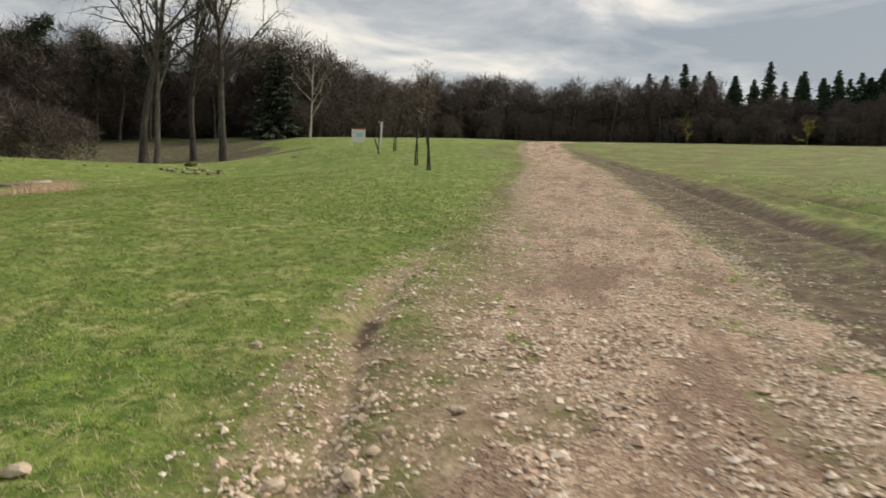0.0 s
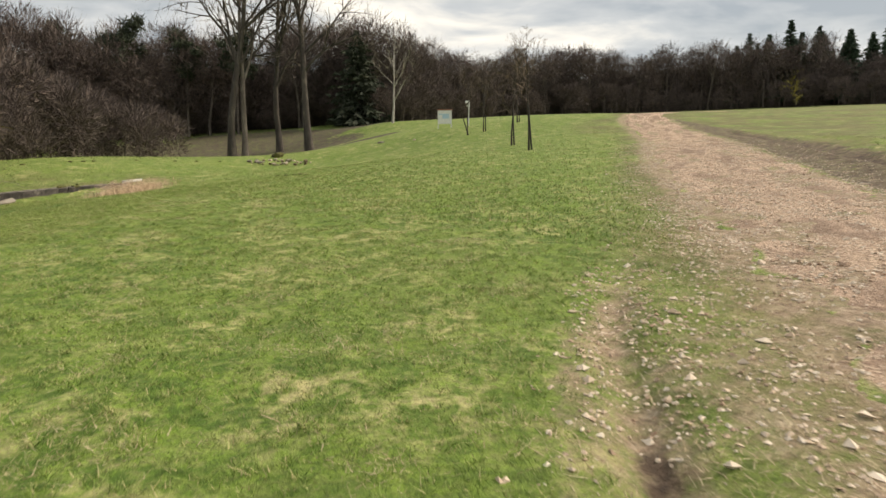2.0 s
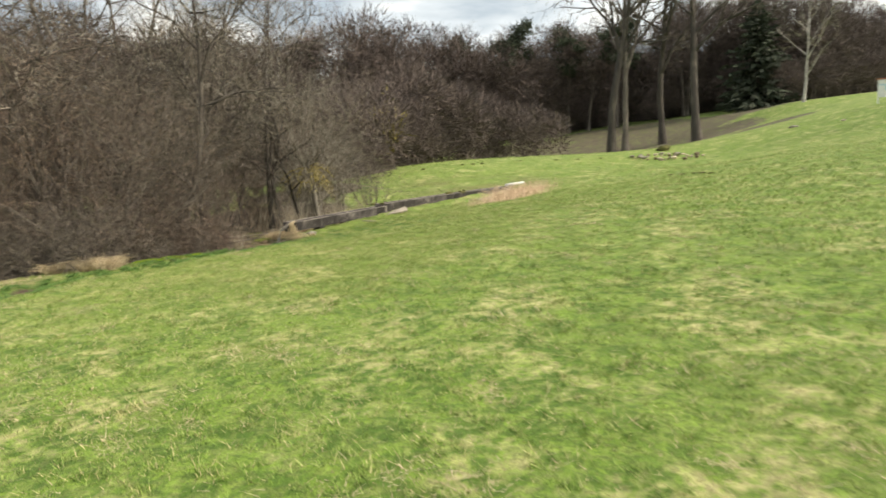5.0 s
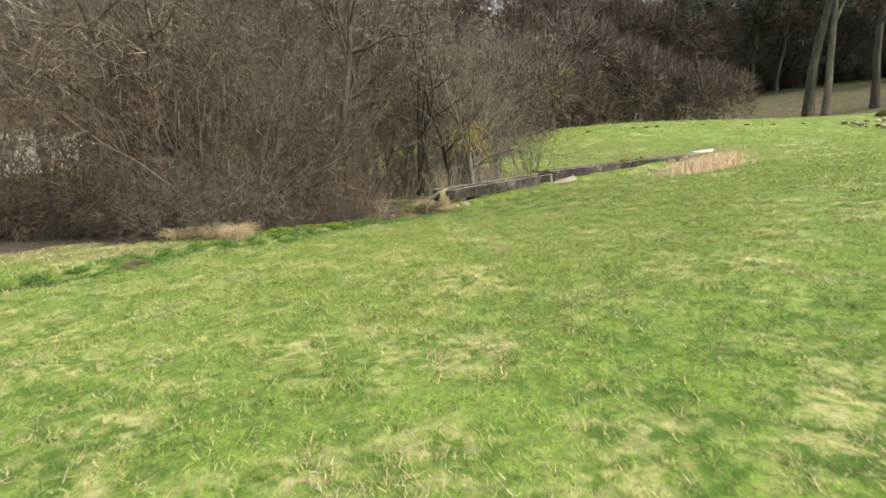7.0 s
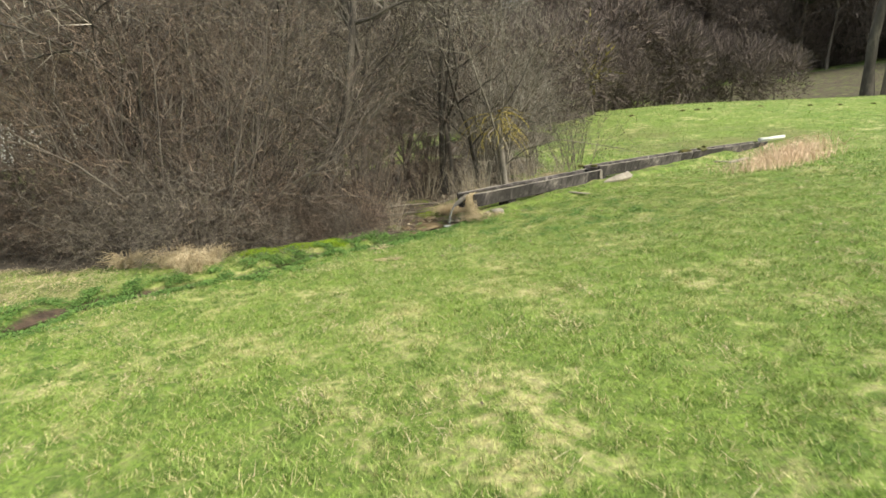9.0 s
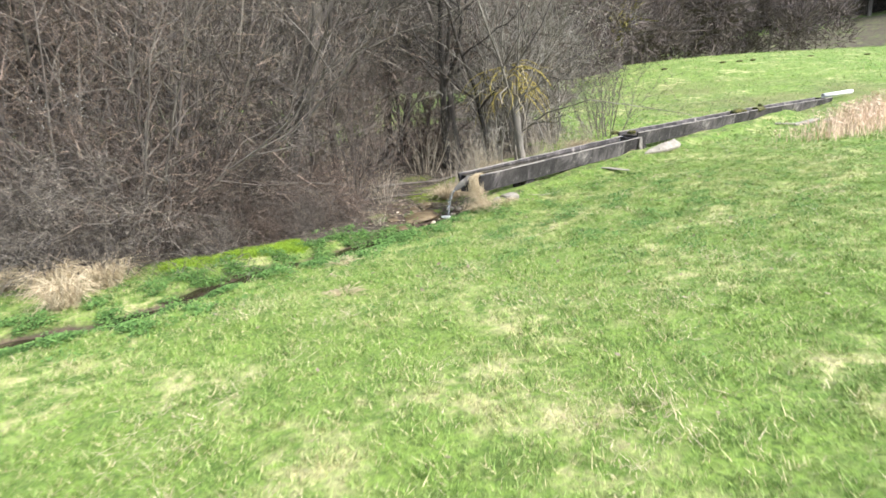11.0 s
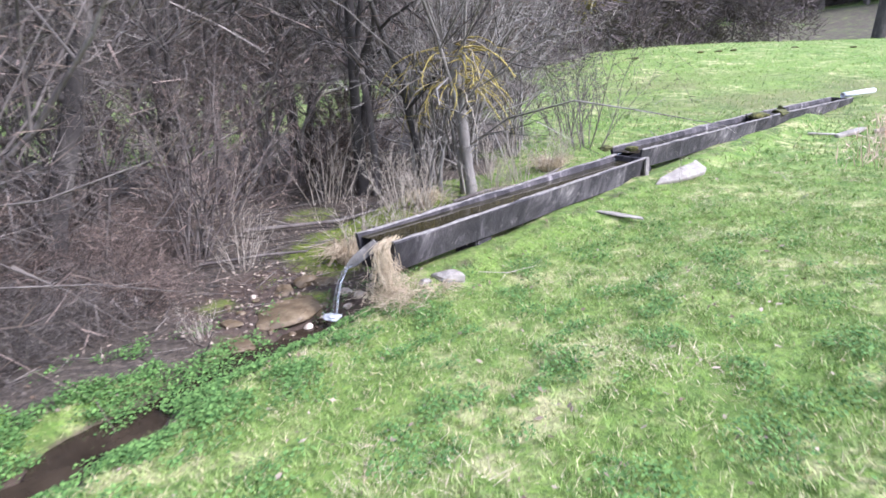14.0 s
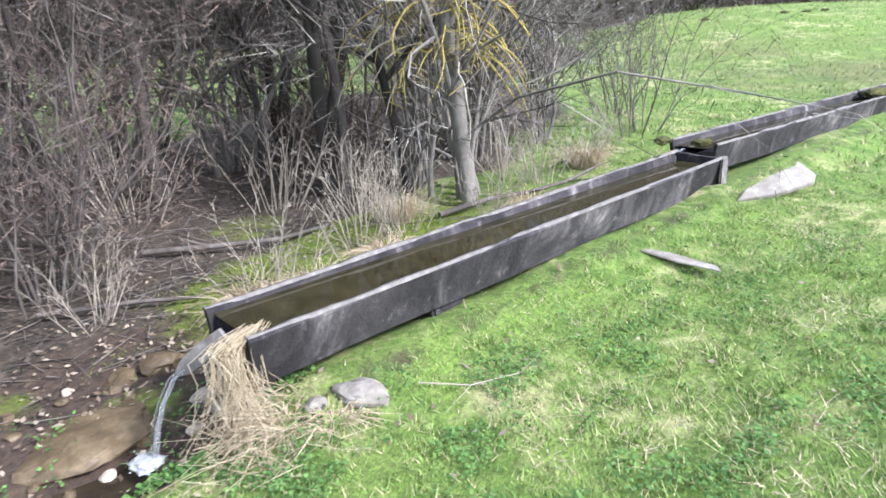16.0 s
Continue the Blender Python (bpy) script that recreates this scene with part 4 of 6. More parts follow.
def near_grass(rng):
    x, y = rng.uniform(-17, 5, 400000), rng.uniform(1.0, 33, 400000)
    d = line_distance(x, y, PATH_LINE)
    clump = 0.45 + 0.75 * wave(x, y, 0.45, 31) * wave(x, y, 0.9, 32) + 0.45 * wave(x, y, 0.22, 33)
    ok = (np.minimum(1, (3.6 / np.maximum(d, 0.1)) ** 1.6) * clump > rng.random(len(x))) & grass_chance(x, y, rng)
    return x, y, ok


def wide_grass(rng):
    x, y = rng.uniform(-24, 24, 200000), rng.uniform(0, 62, 200000)
    d = line_distance(x, y, PATH_LINE)
    ok = (d > 5.5) & (np.minimum(1, (11 / np.maximum(d, 0.1)) ** 1.2) * (0.6 + 0.4 * wave(x, y, 0.8, 41)) > rng.random(len(x))) & grass_chance(x, y, rng)
    return x, y, ok


grng = np.random.default_rng(5)


def tufts(centres, rng, each):
    """Blade places round tuft centres."""
    return np.repeat(centres, each, axis=0) + rng.normal(size=(len(centres) * each, 2)) * 0.022


def late_grass(rng):
    x, y = rng.uniform(-13.2, -5, 300000), rng.uniform(13, 27, 300000)
    d = line_distance(x, y, PATH_LINE)
    ok = (np.minimum(1, (2.6 / np.maximum(d, 0.1)) ** 1.6) * (0.7 + 0.4 * wave(x, y, 0.35, 35)) > rng.random(len(x))) & grass_chance(x, y, rng)
    return x, y, ok


blades("meadow_grass", tufts(scatter(grng, 30000, near_grass), grng, 13), grng, 0.02, 0.062, 0.0026, 1.5, BLADES, "tufts of short spring grass", "grass")
blades("meadow_grass", scatter(grng, 300000, near_grass), grng, 0.010, 0.035, 0.0034, 2.2, BLADES, "short matted spring grass", "grass")
blades("meadow_grass", tufts(scatter(grng, 8500, late_grass), grng, 16), grng, 0.018, 0.052, 0.0028, 1.7, BLADES, "bright tufts of spring grass near the brook", "grass")
blades("meadow_grass", scatter(grng, 150000, late_grass), grng, 0.012, 0.042, 0.0028, 1.8, BLADES, "short matted spring grass near the brook", "grass")
blades("meadow_grass", scatter(grng, 150000, wide_grass), grng, 0.035, 0.085, 0.008, 1.3, BLADES, "tufted spring grass further off", "grass")


def thatch(rng):
    x, y = rng.uniform(-19, 4, 120000), rng.uniform(1.5, 30, 120000)
    d = line_distance(x, y, PATH_LINE)
    patch = smooth(wave(x, y, 1.6, 71) + 0.6 * wave(x, y, 0.5, 72), 0.35, 1.0)
    patch = np.maximum(patch, cover(x, y)["dry"] * 2.2)
    ok = (np.minimum(1, (5 / np.maximum(d, 0.1)) ** 1.2) * (0.04 + patch) > rng.random(len(x))) & (cover(x, y)["litter"] < 0.5) & (x < line_x(y, ROAD_LEFT)) & (cover(x, y)["mud_and_shade"] < 0.4)
    return x, y, ok


blades("dry_thatch", scatter(grng, 150000, thatch), grng, 0.010, 0.038, 0.0030, 5.0, STRAW, "flattened straw-coloured dead grass in the meadow", "grass")


def cress_field(xy, rng, size, mat, label, name):
    """Low herbs: small rounded leaves on short stems, two triangles each."""
    n = len(xy)
    z = surface(xy[:, 0], xy[:, 1]) + rng.uniform(0.005, 5.0 * size, n)
    c = np.stack([xy[:, 0], xy[:, 1], z], -1)
    u = rng.normal(size=(n, 3)) * [1, 1, 0.35]
    u /= np.linalg.norm(u, axis=1, keepdims=True)
    v = np.cross(u, rng.normal(size=(n, 3)) * 0.35 + [0, 0, 1])
    v /= np.linalg.norm(v, axis=1, keepdims=True)
    s = size * rng.uniform(0.5, 1.2, (n, 1))
    verts = np.stack([c - u * s, c - v * s * 0.7, c + u * s, c + v * s * 0.7], 1).reshape(-1, 3)
    return tagged(part(name, np_mesh(name, verts, np.arange(4 * n).reshape(-1, 4)), mat), label, "herbs", kind="stuff")


def beside_brook(rng):
    x, y = rng.uniform(-14, -10.8, 60000), rng.uniform(12.5, 24, 60000)
    d = line_distance(x, y, STREAM)
    spring = smooth(y, 19.6, 20.3) * (1 - smooth(x, -12.5, -12.2))
    ok = (np.exp(-((d - 0.36) / 0.34) ** 2) * smooth(wave(x, y, 0.7, 51) + 0.6 * wave(x, y, 0.25, 52), -0.2, 0.9) * (1 - 0.9 * spring) > rng.random(len(x)))
    ok |= (d < 0.3) & (y > 19.45) & (y < 20.5) & (rng.random(len(x)) < 0.45)
    return x, y, ok


def on_moss(rng):
    x, y = rng.uniform(-14.2, -12.0, 30000), rng.uniform(15.5, 19.6, 30000)
    ok = (1 - smooth(line_distance(x, y, MOSS_BANK), 0.08, 0.36)) * (line_distance(x, y, STREAM) > 0.2) * (0.75 + 0.5 * wave(x, y, 0.5, 95)) > rng.random(len(x))
    return x, y, ok


def in_wet(rng):
    x, y = rng.uniform(-15, -12.3, 30000), rng.uniform(21, 25.5, 30000)
    ok = ((1 - smooth(np.hypot((x + 13.6) / 1.1, (y - 23.2) / 2.0), 0.4, 1.1)) * (0.45 + 0.6 * wave(x, y, 0.6, 61)) > rng.random(len(x))) & (x < -12.62 + (y - 21.3) * 0.13)
    return x, y, ok


cress_field(scatter(grng, 56000, beside_brook), grng, 0.0125, CRESS, "green watercress and herbs along the brook", "brook_herbs")
def clover(rng):
    x, y = rng.uniform(-12.6, -7.5, 60000), rng.uniform(17, 26, 60000)
    ok = (smooth(wave(x, y, 0.8, 81) + 0.5 * wave(x, y, 0.3, 82), 0.0, 0.9) * np.exp(-(np.hypot(x + 10.6, y - 21.3) / 2.6) ** 2) > rng.random(len(x))) & grass_chance(x, y, rng)
    return x, y, ok


cress_field(scatter(grng, 22000, clover), grng, 0.011, CRESS, "low clover and herbs in the damp grass", "clover_patch")
blades("moss_cushion", scatter(grng, 26000, on_moss), grng, 0.02, 0.06, 0.006, 1.0, MOSS, "bright yellow-green moss on the brook's bank", "moss")
blades("moss_cushion", scatter(grng, 16000, in_wet), grng, 0.008, 0.026, 0.004, 1.4, MOSS_OLIVE, "mossy wet ground behind the trough", "moss")


def dead_leaf_field(count, centre, spread, seed, label):
    rng = np.random.default_rng(seed)
    xy = rng.normal(size=(count, 2)) * spread + centre
    n = count
    z = surface(xy[:, 0], xy[:, 1]) + rng.uniform(0.01, 0.045, n)
    c = np.stack([xy[:, 0], xy[:, 1], z], -1)
    u = rng.normal(size=(n, 3)) * [1, 1, 0.3]
    u /= np.linalg.norm(u, axis=1, keepdims=True)
    v = np.cross(u, rng.normal(size=(n, 3)) * 0.4 + [0, 0, 1])
    v /= np.linalg.norm(v, axis=1, keepdims=True)
    s = rng.uniform(0.010, 0.028, (n, 1))
    verts = np.stack([c - u * s, c - v * s * 0.5, c + u * s, c + v * s * 0.5], 1).reshape(-1, 3)
    tagged(part("dead_leaves", np_mesh("dead_leaves", verts, np.arange(4 * n).reshape(-1, 4)), DEADLEAF), label, "dead leaves", kind="stuff")


dead_leaf_field(520, (-10.0, 20.6), (1.5, 2.4), 3, "scattered pale dead leaves in the grass")
dead_leaf_field(700, (-13.2, 21.3), (0.55, 0.7), 6, "brown debris and leaves on the wet ground by the spring")
dead_leaf_field(2600, (-15.6, 22.0), (1.6, 3.6), 4, "brown leaf litter under the thicket")
dead_leaf_field(2400, (-18.5, 20.0), (2.2, 4.5), 5, "brown leaf litter under the thicket")


def twig_litter(count, centre, spread, seed, label):
    """Fallen twigs lying criss-cross on the ground."""
    rng = random.Random(seed)
    segs = []
    while len(segs) < count:
        x, y = rng.gauss(centre[0], spread[0]), rng.gauss(centre[1], spread[1])
        if x > -12.75 + (y - 21.3) * 0.13 and y > 21 or x > -12.7:
            continue
        a, l = rng.uniform(0, 6.283), rng.uniform(0.06, 0.42)
        p = Vector((x, y, float(surface(x, y)) + rng.uniform(0.004, 0.03)))
        ex, ey = x + math.cos(a) * l, y + math.sin(a) * l
        q = Vector((ex, ey, float(surface(ex, ey)) + rng.uniform(0.004, 0.07)))
        w = rng.uniform(0.0015, 0.006)
        segs.append((p, q, w, w * 0.5))
    ob = part("fallen_twigs", np_mesh("fallen_twigs", *tubes(segs, 3)), TWIG)
    tagged(ob, label, "twigs", kind="stuff")


twig_litter(700, (-14.4, 21.6), (1.0, 1.7), 7, "grey fallen twigs on the wet litter by the spring")
twig_litter(600, (-16.2, 21.5), (1.5, 2.6), 8, "grey fallen twigs under the thicket")


# ---- dry reeds ----
def reed_bed():
    rng = random.Random(12)
    segs = []
    while len(segs) < 3000:
        x, y = rng.gauss(-8.75, 0.48), rng.gauss(30.6, 2.2)
        if y < 26.8 or abs(x + 8.75 - (y - 30) * 0.08) > 1.0:
            continue
        h = rng.uniform(0.15, 0.58) * (1 - 0.3 * abs(y - 29) / 5) * (1.15 - 0.6 * abs(x + 8.75))
        p = Vector((x, y, float(land(x, y)) - 0.02))
        q = p + Vector((rng.gauss(0, 0.07), rng.gauss(0, 0.07), h))
        w = rng.uniform(0.004, 0.009)
        segs.append((p, q, w, w * 0.4))
        if rng.random() < 0.5:
            segs.append((q, q + Vector((rng.gauss(0.03, 0.06), rng.gauss(0, 0.06), -0.04)), w * 1.3, w * 0.2))
    return segs


reeds = part("reed_bed", np_mesh("reed_bed", *slivers(reed_bed(), 3, 1.2)), REED)
tagged(reeds, "patch of dry pinkish tan reeds beside the trough", "reeds", kind="stuff")


def moss_lump(x, y, z, size, seed, label):
    ob = part("moss_lump", rock_mesh(seed, size, 0.7, 3, 0.35), MOSS_DARK)
    ob.location = (x, y, z)
    return tagged(ob, label, "moss")


MOSS_DARK = mottled("dark_moss", (0.03, 0.032, 0.010), (0.085, 0.085, 0.018), (0.20, 0.17, 0.04), 16, 0.95, 0.9, 0.03)
moss_lump(-11.2, 30.0, 0.34, (0.34, 0.5, 0.2), 3, "olive moss cushion on the trough's rim")
moss_lump(-11.0, 30.9, 0.33, (0.3, 0.7, 0.12), 4, "olive moss cushion on the trough's rim")
moss_lump(-12.22, 25.78, 0.33, (0.16, 0.22, 0.1), 5, "dark moss on the trough's lip")
moss_lump(-11.9, 25.80, 0.345, (0.2, 0.16, 0.07), 6, "dark moss on the trough's lip")


# ---- trees and shrubs ----
def tree(name, label, category, seed, length, radius, spec, bark, twigs, sides=7, widen=1.0, solid=2, lean=(0, 0, 1), group=""):
    """A bare tree: trunk and limbs as tubes, the crown's twigs as slivers."""
    root = thing(name, label, category, group)
    levels = grow(seed, length, radius, spec, lean=lean)
    trunk = [s for lv in levels[:solid] for s in lv]
    p, q, ra, rb = trunk[0]
    trunk[0] = (p - Vector((0, 0, 0.25)), q, ra * 1.35, rb)
    part("trunk", np_mesh("trunk", *tubes(trunk, sides)), bark, root)
    thin = [s for lv in levels[solid:] for s in lv]
    if thin:
        part("crown", np_mesh("crown", *slivers(thin, seed, widen)), twigs, root)
    return root


def put(model, x, y, turn, size=1.0, sink=0.05, height=None):
    """A copy of a tree, set on the ground."""
    z = float(surface(x, y)) if height is None else height
    ob = copy_thing(model, pose(x, y, z - sink, 0, 0, turn))
    ob.matrix_basis = pose(x, y, z - sink, 0, 0, turn) @ Matrix.Diagonal((size, size, size * 1.0, 1))
    return ob


def move(model, x, y, turn=0.0, sink=0.05):
    model.matrix_basis = pose(x, y, float(surface(x, y)) - sink, 0, 0, turn)
    return model


# three old trees on the far side of the meadow
OLD = [(10, 13, 0.50, 33, 0.05, 0.02, 0.30), (7, 8, 0.46, 38, 0.13, 0.07, 0.28), (4, 6, 0.50, 44, 0.19, 0.02, 0.2), (3, 5, 0.55, 46, 0.22, 0.0, 0.15), (2, 0, 0, 0, 0.2, 0, 0)]
for k, (x, y, seed, h, r, lab) in enumerate(((-12.2, 76.5, 3, 24, 0.62, "tall old bare tree with a forked trunk"), (-3.85, 77.2, 8, 25, 0.60, "tall old bare tree with ivy on its trunk"), (-7.4, 80.5, 14, 23, 0.5, "tall old bare tree behind two others"))):
    t = tree("old_tree", lab, "tree", seed, h, r * 0.74, OLD, BARK_DARK, TWIG, 9, 2.3, 3, group="old trees on the meadow's edge")
    move(t, x, y, k * 40)
fork = tree("old_tree", "slender pale bare tree beside an older trunk", "tree", 21, 23, 0.34, OLD[:4], BARK, TWIG, 8, 1.7, 2, group="old trees on the meadow's edge")
move(fork, -10.9, 77.0)

# white birch
birch = tree("birch_tree", "white-barked leaning bare birch", "tree", 6, 8.8, 0.16, [(8, 9, 0.56, 38, 0.05, 0.03, 0.3), (5, 7, 0.5, 38, 0.14, 0.04, 0.25), (3, 7, 0.5, 40, 0.2, 0.0, 0.1), (2, 0, 0, 0, 0.2, -0.05, 0)], BIRCH, TWIG_GREY, 8, 3.0, 2, (0.06, 0, 1))
move(birch, 6.3, 84.8)

# woodland trees, far off: rounded crowns of fine bare twigs
def domed_tree(name, label, category, seed, height, width, low, count, group):
    """A bare tree or shrub whose crown is a cluster of rounded lobes of fine twigs."""
    rng = random.Random(seed)
    root = thing(name, label, category, group)
    limbs = grow(seed, height * 0.85, 0.016 * height, [(7, 9, 0.40, 40, 0.05, 0.02, 0.25), (4, 4, 0.5, 40, 0.15, 0.06, 0.2), (2, 0, 0, 0, 0.2, 0.03, 0)])
    wood = [q for lv in limbs for q in lv]
    p, q, ra, rb = wood[0]
    wood[0] = (p - Vector((0, 0, 0.4)), q, ra * 1.3, rb)
    part("trunk", np_mesh("trunk", *tubes(wood, 5)), BARK, root)
    lobes = []
    for k in range(15):
        f = rng.random() ** 0.7
        a, z = rng.uniform(0, 6.283), height * (low + (0.86 - low) * f)
        ring = width * 0.34 * math.sqrt(max(0.05, 1 - ((f - 0.35) / 0.7) ** 2))
        lobes.append((Vector((math.cos(a) * ring, math.sin(a) * ring, z)), width * rng.uniform(0.16, 0.27)))
    segs = []
    for k in range(count):
        c, r = lobes[k % 15]
        d = Vector((rng.gauss(0, 1), rng.gauss(0, 1), rng.gauss(0.35, 1))).normalized()
        at = c + d * r * rng.uniform(0.45, 1.0)
        way = (d + Vector((rng.gauss(0, 0.5), rng.gauss(0, 0.5), 0.45 + rng.gauss(0, 0.5)))).normalized()
        at.z = max(at.z, 0.1)
        segs.append((at, at + way * r * rng.uniform(0.25, 0.6), rng.uniform(0.010, 0.022) * (0.6 + width / 14), 0))
    tagged(part("crown", np_mesh("crown", *slivers(segs, seed, 1.5)), WOOD_TWIG, root), kind="stuff")
    return root


wood_models = [domed_tree("woodland_tree", "bare brown woodland tree with a rounded crown", "tree", 30 + k, 13.0, 8.5 + 0.8 * k, 0.22, 4200, "bare woodland trees") for k in range(4)]
bush_models = [domed_tree("woodland_shrub", "dense bare brown shrub at the wood's edge", "shrub", 50 + k, 5.2, 5.0 + 0.7 * k, 0.12, 5200, "shrubs at the wood's edge") for k in range(3)]


def conifer(name, label, seed, height, width, needles, start=0.12, group="conifers"):
    """A spruce: tiers of drooping boughs, each with a fringe of needle sprays."""
    rng = random.Random(seed)
    root = thing(name, label, "tree", group)
    part("trunk", np_mesh("trunk", *tubes([(Vector((0, 0, -0.3)), Vector((0, 0, height)), width * 0.04 + 0.1, 0.02)], 7)), BARK_DARK, root)
    segs = []
    tiers = 30
    for k in range(tiers):
        f = k / tiers
        z = height * (start + (1 - start) * f)
        reach = width * (1 - f) ** 0.8 * 0.5 * rng.uniform(0.75, 1.15) + 0.05
        for b in range(12):
            a = rng.uniform(0, 6.283)
            l = reach * rng.uniform(0.4, 1.2)
            way = Vector((math.cos(a), math.sin(a), -0.25 + 0.4 * f))
            p0 = Vector((0, 0, z + rng.uniform(-0.2, 0.2)))
            for s in range(7):
                c = p0 + way * l * (0.15 + 0.85 * s / 7)
                for _ in range(2):
                    segs.append((c, c + Vector((way.x * 0.4 + rng.gauss(0, 0.35), way.y * 0.4 + rng.gauss(0, 0.35), -0.25 + rng.gauss(0, 0.2))) * (0.35 + reach * 0.20), 0.05 + 0.028 * reach, 0))
    part("crown", np_mesh("crown", *slivers(segs, seed, 1.5)), needles, root)
    return root


def pine(name, label, seed, height, group="pines"):
    """A pine with a high, broken crown of needle clumps."""
    rng = random.Random(seed)
    root = thing(name, label, "tree", group)
    lv = grow(seed, height, 0.28, [(7, 16, 0.26, 62, 0.03, 0.02, 0.55), (3, 4, 0.45, 45, 0.15, 0.08, 0.3), (2, 0, 0, 0, 0.15, 0.1, 0)])
    part("trunk", np_mesh("trunk", *tubes(lv[0] + lv[1] + lv[2], 5)), BARK, root)
    segs = []
    for p, q, ra, rb in lv[2] + lv[1][2::3]:
        for _ in range(26):
            c = q + Vector((rng.gauss(0, 0.5), rng.gauss(0, 0.5), rng.gauss(0.1, 0.28)))
            segs.append((c, c + Vector((rng.gauss(0, 0.4), rng.gauss(0, 0.4), rng.gauss(0.2, 0.3))), 0.10, 0))
    part("crown", np_mesh("crown", *slivers(segs, seed, 1.3)), NEEDLE, root)
    return root


spruce_models = [conifer("spruce_tree", "tall dark green spruce in a plantation", 70 + k, 14.5, 6.0 + 0.9 * k, NEEDLE_BLUE) for k in range(3)]
big_spruce = conifer("spruce_tree", "broad dark spruce at the meadow's edge", 77, 13.5, 11.5, NEEDLE, 0.03)
move(big_spruce, 2.5, 98.5)
pine_models = [pine("pine_tree", "dark green pine above the bare wood", 80 + k, 17) for k in range(2)]

placed = set()


def place_from(models, k, x, y, turn, size):
    """The first use moves the model itself; later uses copy it."""
    m = models[k % len(models)]
    if m.name in placed:
        return put(m, x, y, turn, size)
    placed.add(m.name)
    m.matrix_basis = pose(x, y, float(surface(x, y)) - 0.05, 0, 0, turn) @ Matrix.Diagonal((size, size, size, 1))
    return m


def along(line, step):
    out, left = [], 0.0
    for (ax, ay), (bx, by) in zip(line, line[1:]):
        s = math.hypot(bx - ax, by - ay)
        while left < s:
            out.append((ax + (bx - ax) * left / s, ay + (by - ay) * left / s, (by - ay) / s, -(bx - ax) / s))
            left += step
        left -= s
    return out


WOOD_LEFT = [(-75, -10), (-66, 20), (-58, 45), (-50, 66), (-42, 86), (-26, 101), (-8, 105), (6, 105)]
WOOD_MID = [(6, 104), (22, 120), (45, 130), (70, 128), (92, 118)]
WOOD_RIGHT = [(92, 118), (112, 98), (126, 74), (134, 48), (138, 15)]
wrng = random.Random(4)
count = 0
for line, step, rows, size in ((WOOD_LEFT, 5.0, 2, 1.2), (WOOD_MID, 4.4, 2, 0.95), (WOOD_RIGHT, 4.8, 2, 0.76)):
    for row in range(rows):
        for x, y, nx, ny in along(line, step):
            o = -row * 5.0 + wrng.gauss(0, 1.2)
            place_from(wood_models, count, x + nx * o + wrng.gauss(0, 1), y + ny * o, wrng.uniform(0, 360), size * wrng.uniform(0.82, 1.12) * (1.08 if x < -30 and y > 30 else 1.0))
            count += 1
    for x, y, nx, ny in along(line, 5.0):
        o = 4.0 + wrng.gauss(0, 1.5)
        if -34 < x < 5:
            o -= 5.0
        place_from(bush_models, count, x + nx * o, y + ny * o, wrng.uniform(0, 360), wrng.uniform(0.7, 1.25) * (0.9 if line is not WOOD_LEFT else 1.1))
        count += 1
for k, (x, y, nx, ny) in enumerate(along([(85, 132), (104, 118), (124, 98), (138, 74), (147, 48), (150, 20)], 1.25)):
    place_from(spruce_models, k, x + wrng.gauss(0, 2.2), y + wrng.gauss(0, 2.2), wrng.uniform(0, 360), wrng.uniform(0.82, 1.10) + (0.14 if k % 7 == 0 else 0))
for k, (x, y) in enumerate(((-44, 92), (-38, 96), (-52, 78), (-30, 99), (-57, 68), (-22, 101), (-48, 86), (-64, 50), (-15, 101))):
    place_from(pine_models, k, x, y, wrng.uniform(0, 360), wrng.uniform(0.74, 0.9))

# shrubs on the far side of the hump
for k, (x, y, s) in enumerate(((-19.5, 37, 0.75), (-21, 40.5, 0.9), (-23, 45, 1.0), (-22, 49.5, 0.85), (-25, 54, 1.1), (-23, 58, 0.9), (-26, 62, 1.1), (-24, 68, 1.0), (-28, 72, 1.1), (-27, 47, 1.2), (-20, 66, 0.8), (-18, 71, 0.75), (-30, 66, 1.2))):
    place_from(bush_models, k, x, y, k * 77.0, s * (1.0 if y < 50 else 1.35))
for k, (x, y, s) in enumerate(((-29, 44, 0.75), (-31, 52, 0.85), (-27, 38, 0.6), (-33, 60, 0.9), (-29, 76, 0.9), (-26, 33, 0.55))):
    place_from(wood_models, k, x, y, k * 61.0, s * 0.75)


def ochre_bush(x, y, seed, size, label):
    root = tree("flowering_shrub", label, "shrub", seed, 4.0 * size, 0.06, [(4, 12, 0.6, 45, 0.12, 0.05, 0.2), (3, 8, 0.5, 45, 0.2, 0.02, 0.1), (2, 0, 0, 0, 0.2, 0, 0)], BARK, OCHRE, 5, 9.0, 1)
    return move(root, x, y, seed * 50)


ochre_bush(-20.2, 42.6, 3, 0.95, "shrub with yellow catkins behind the meadow")
ochre_bush(84, 112, 5, 1.3, "yellow flowering shrub at the wood's edge")
ochre_bush(100, 98, 6, 1.1, "olive yellow shrub at the wood's edge")


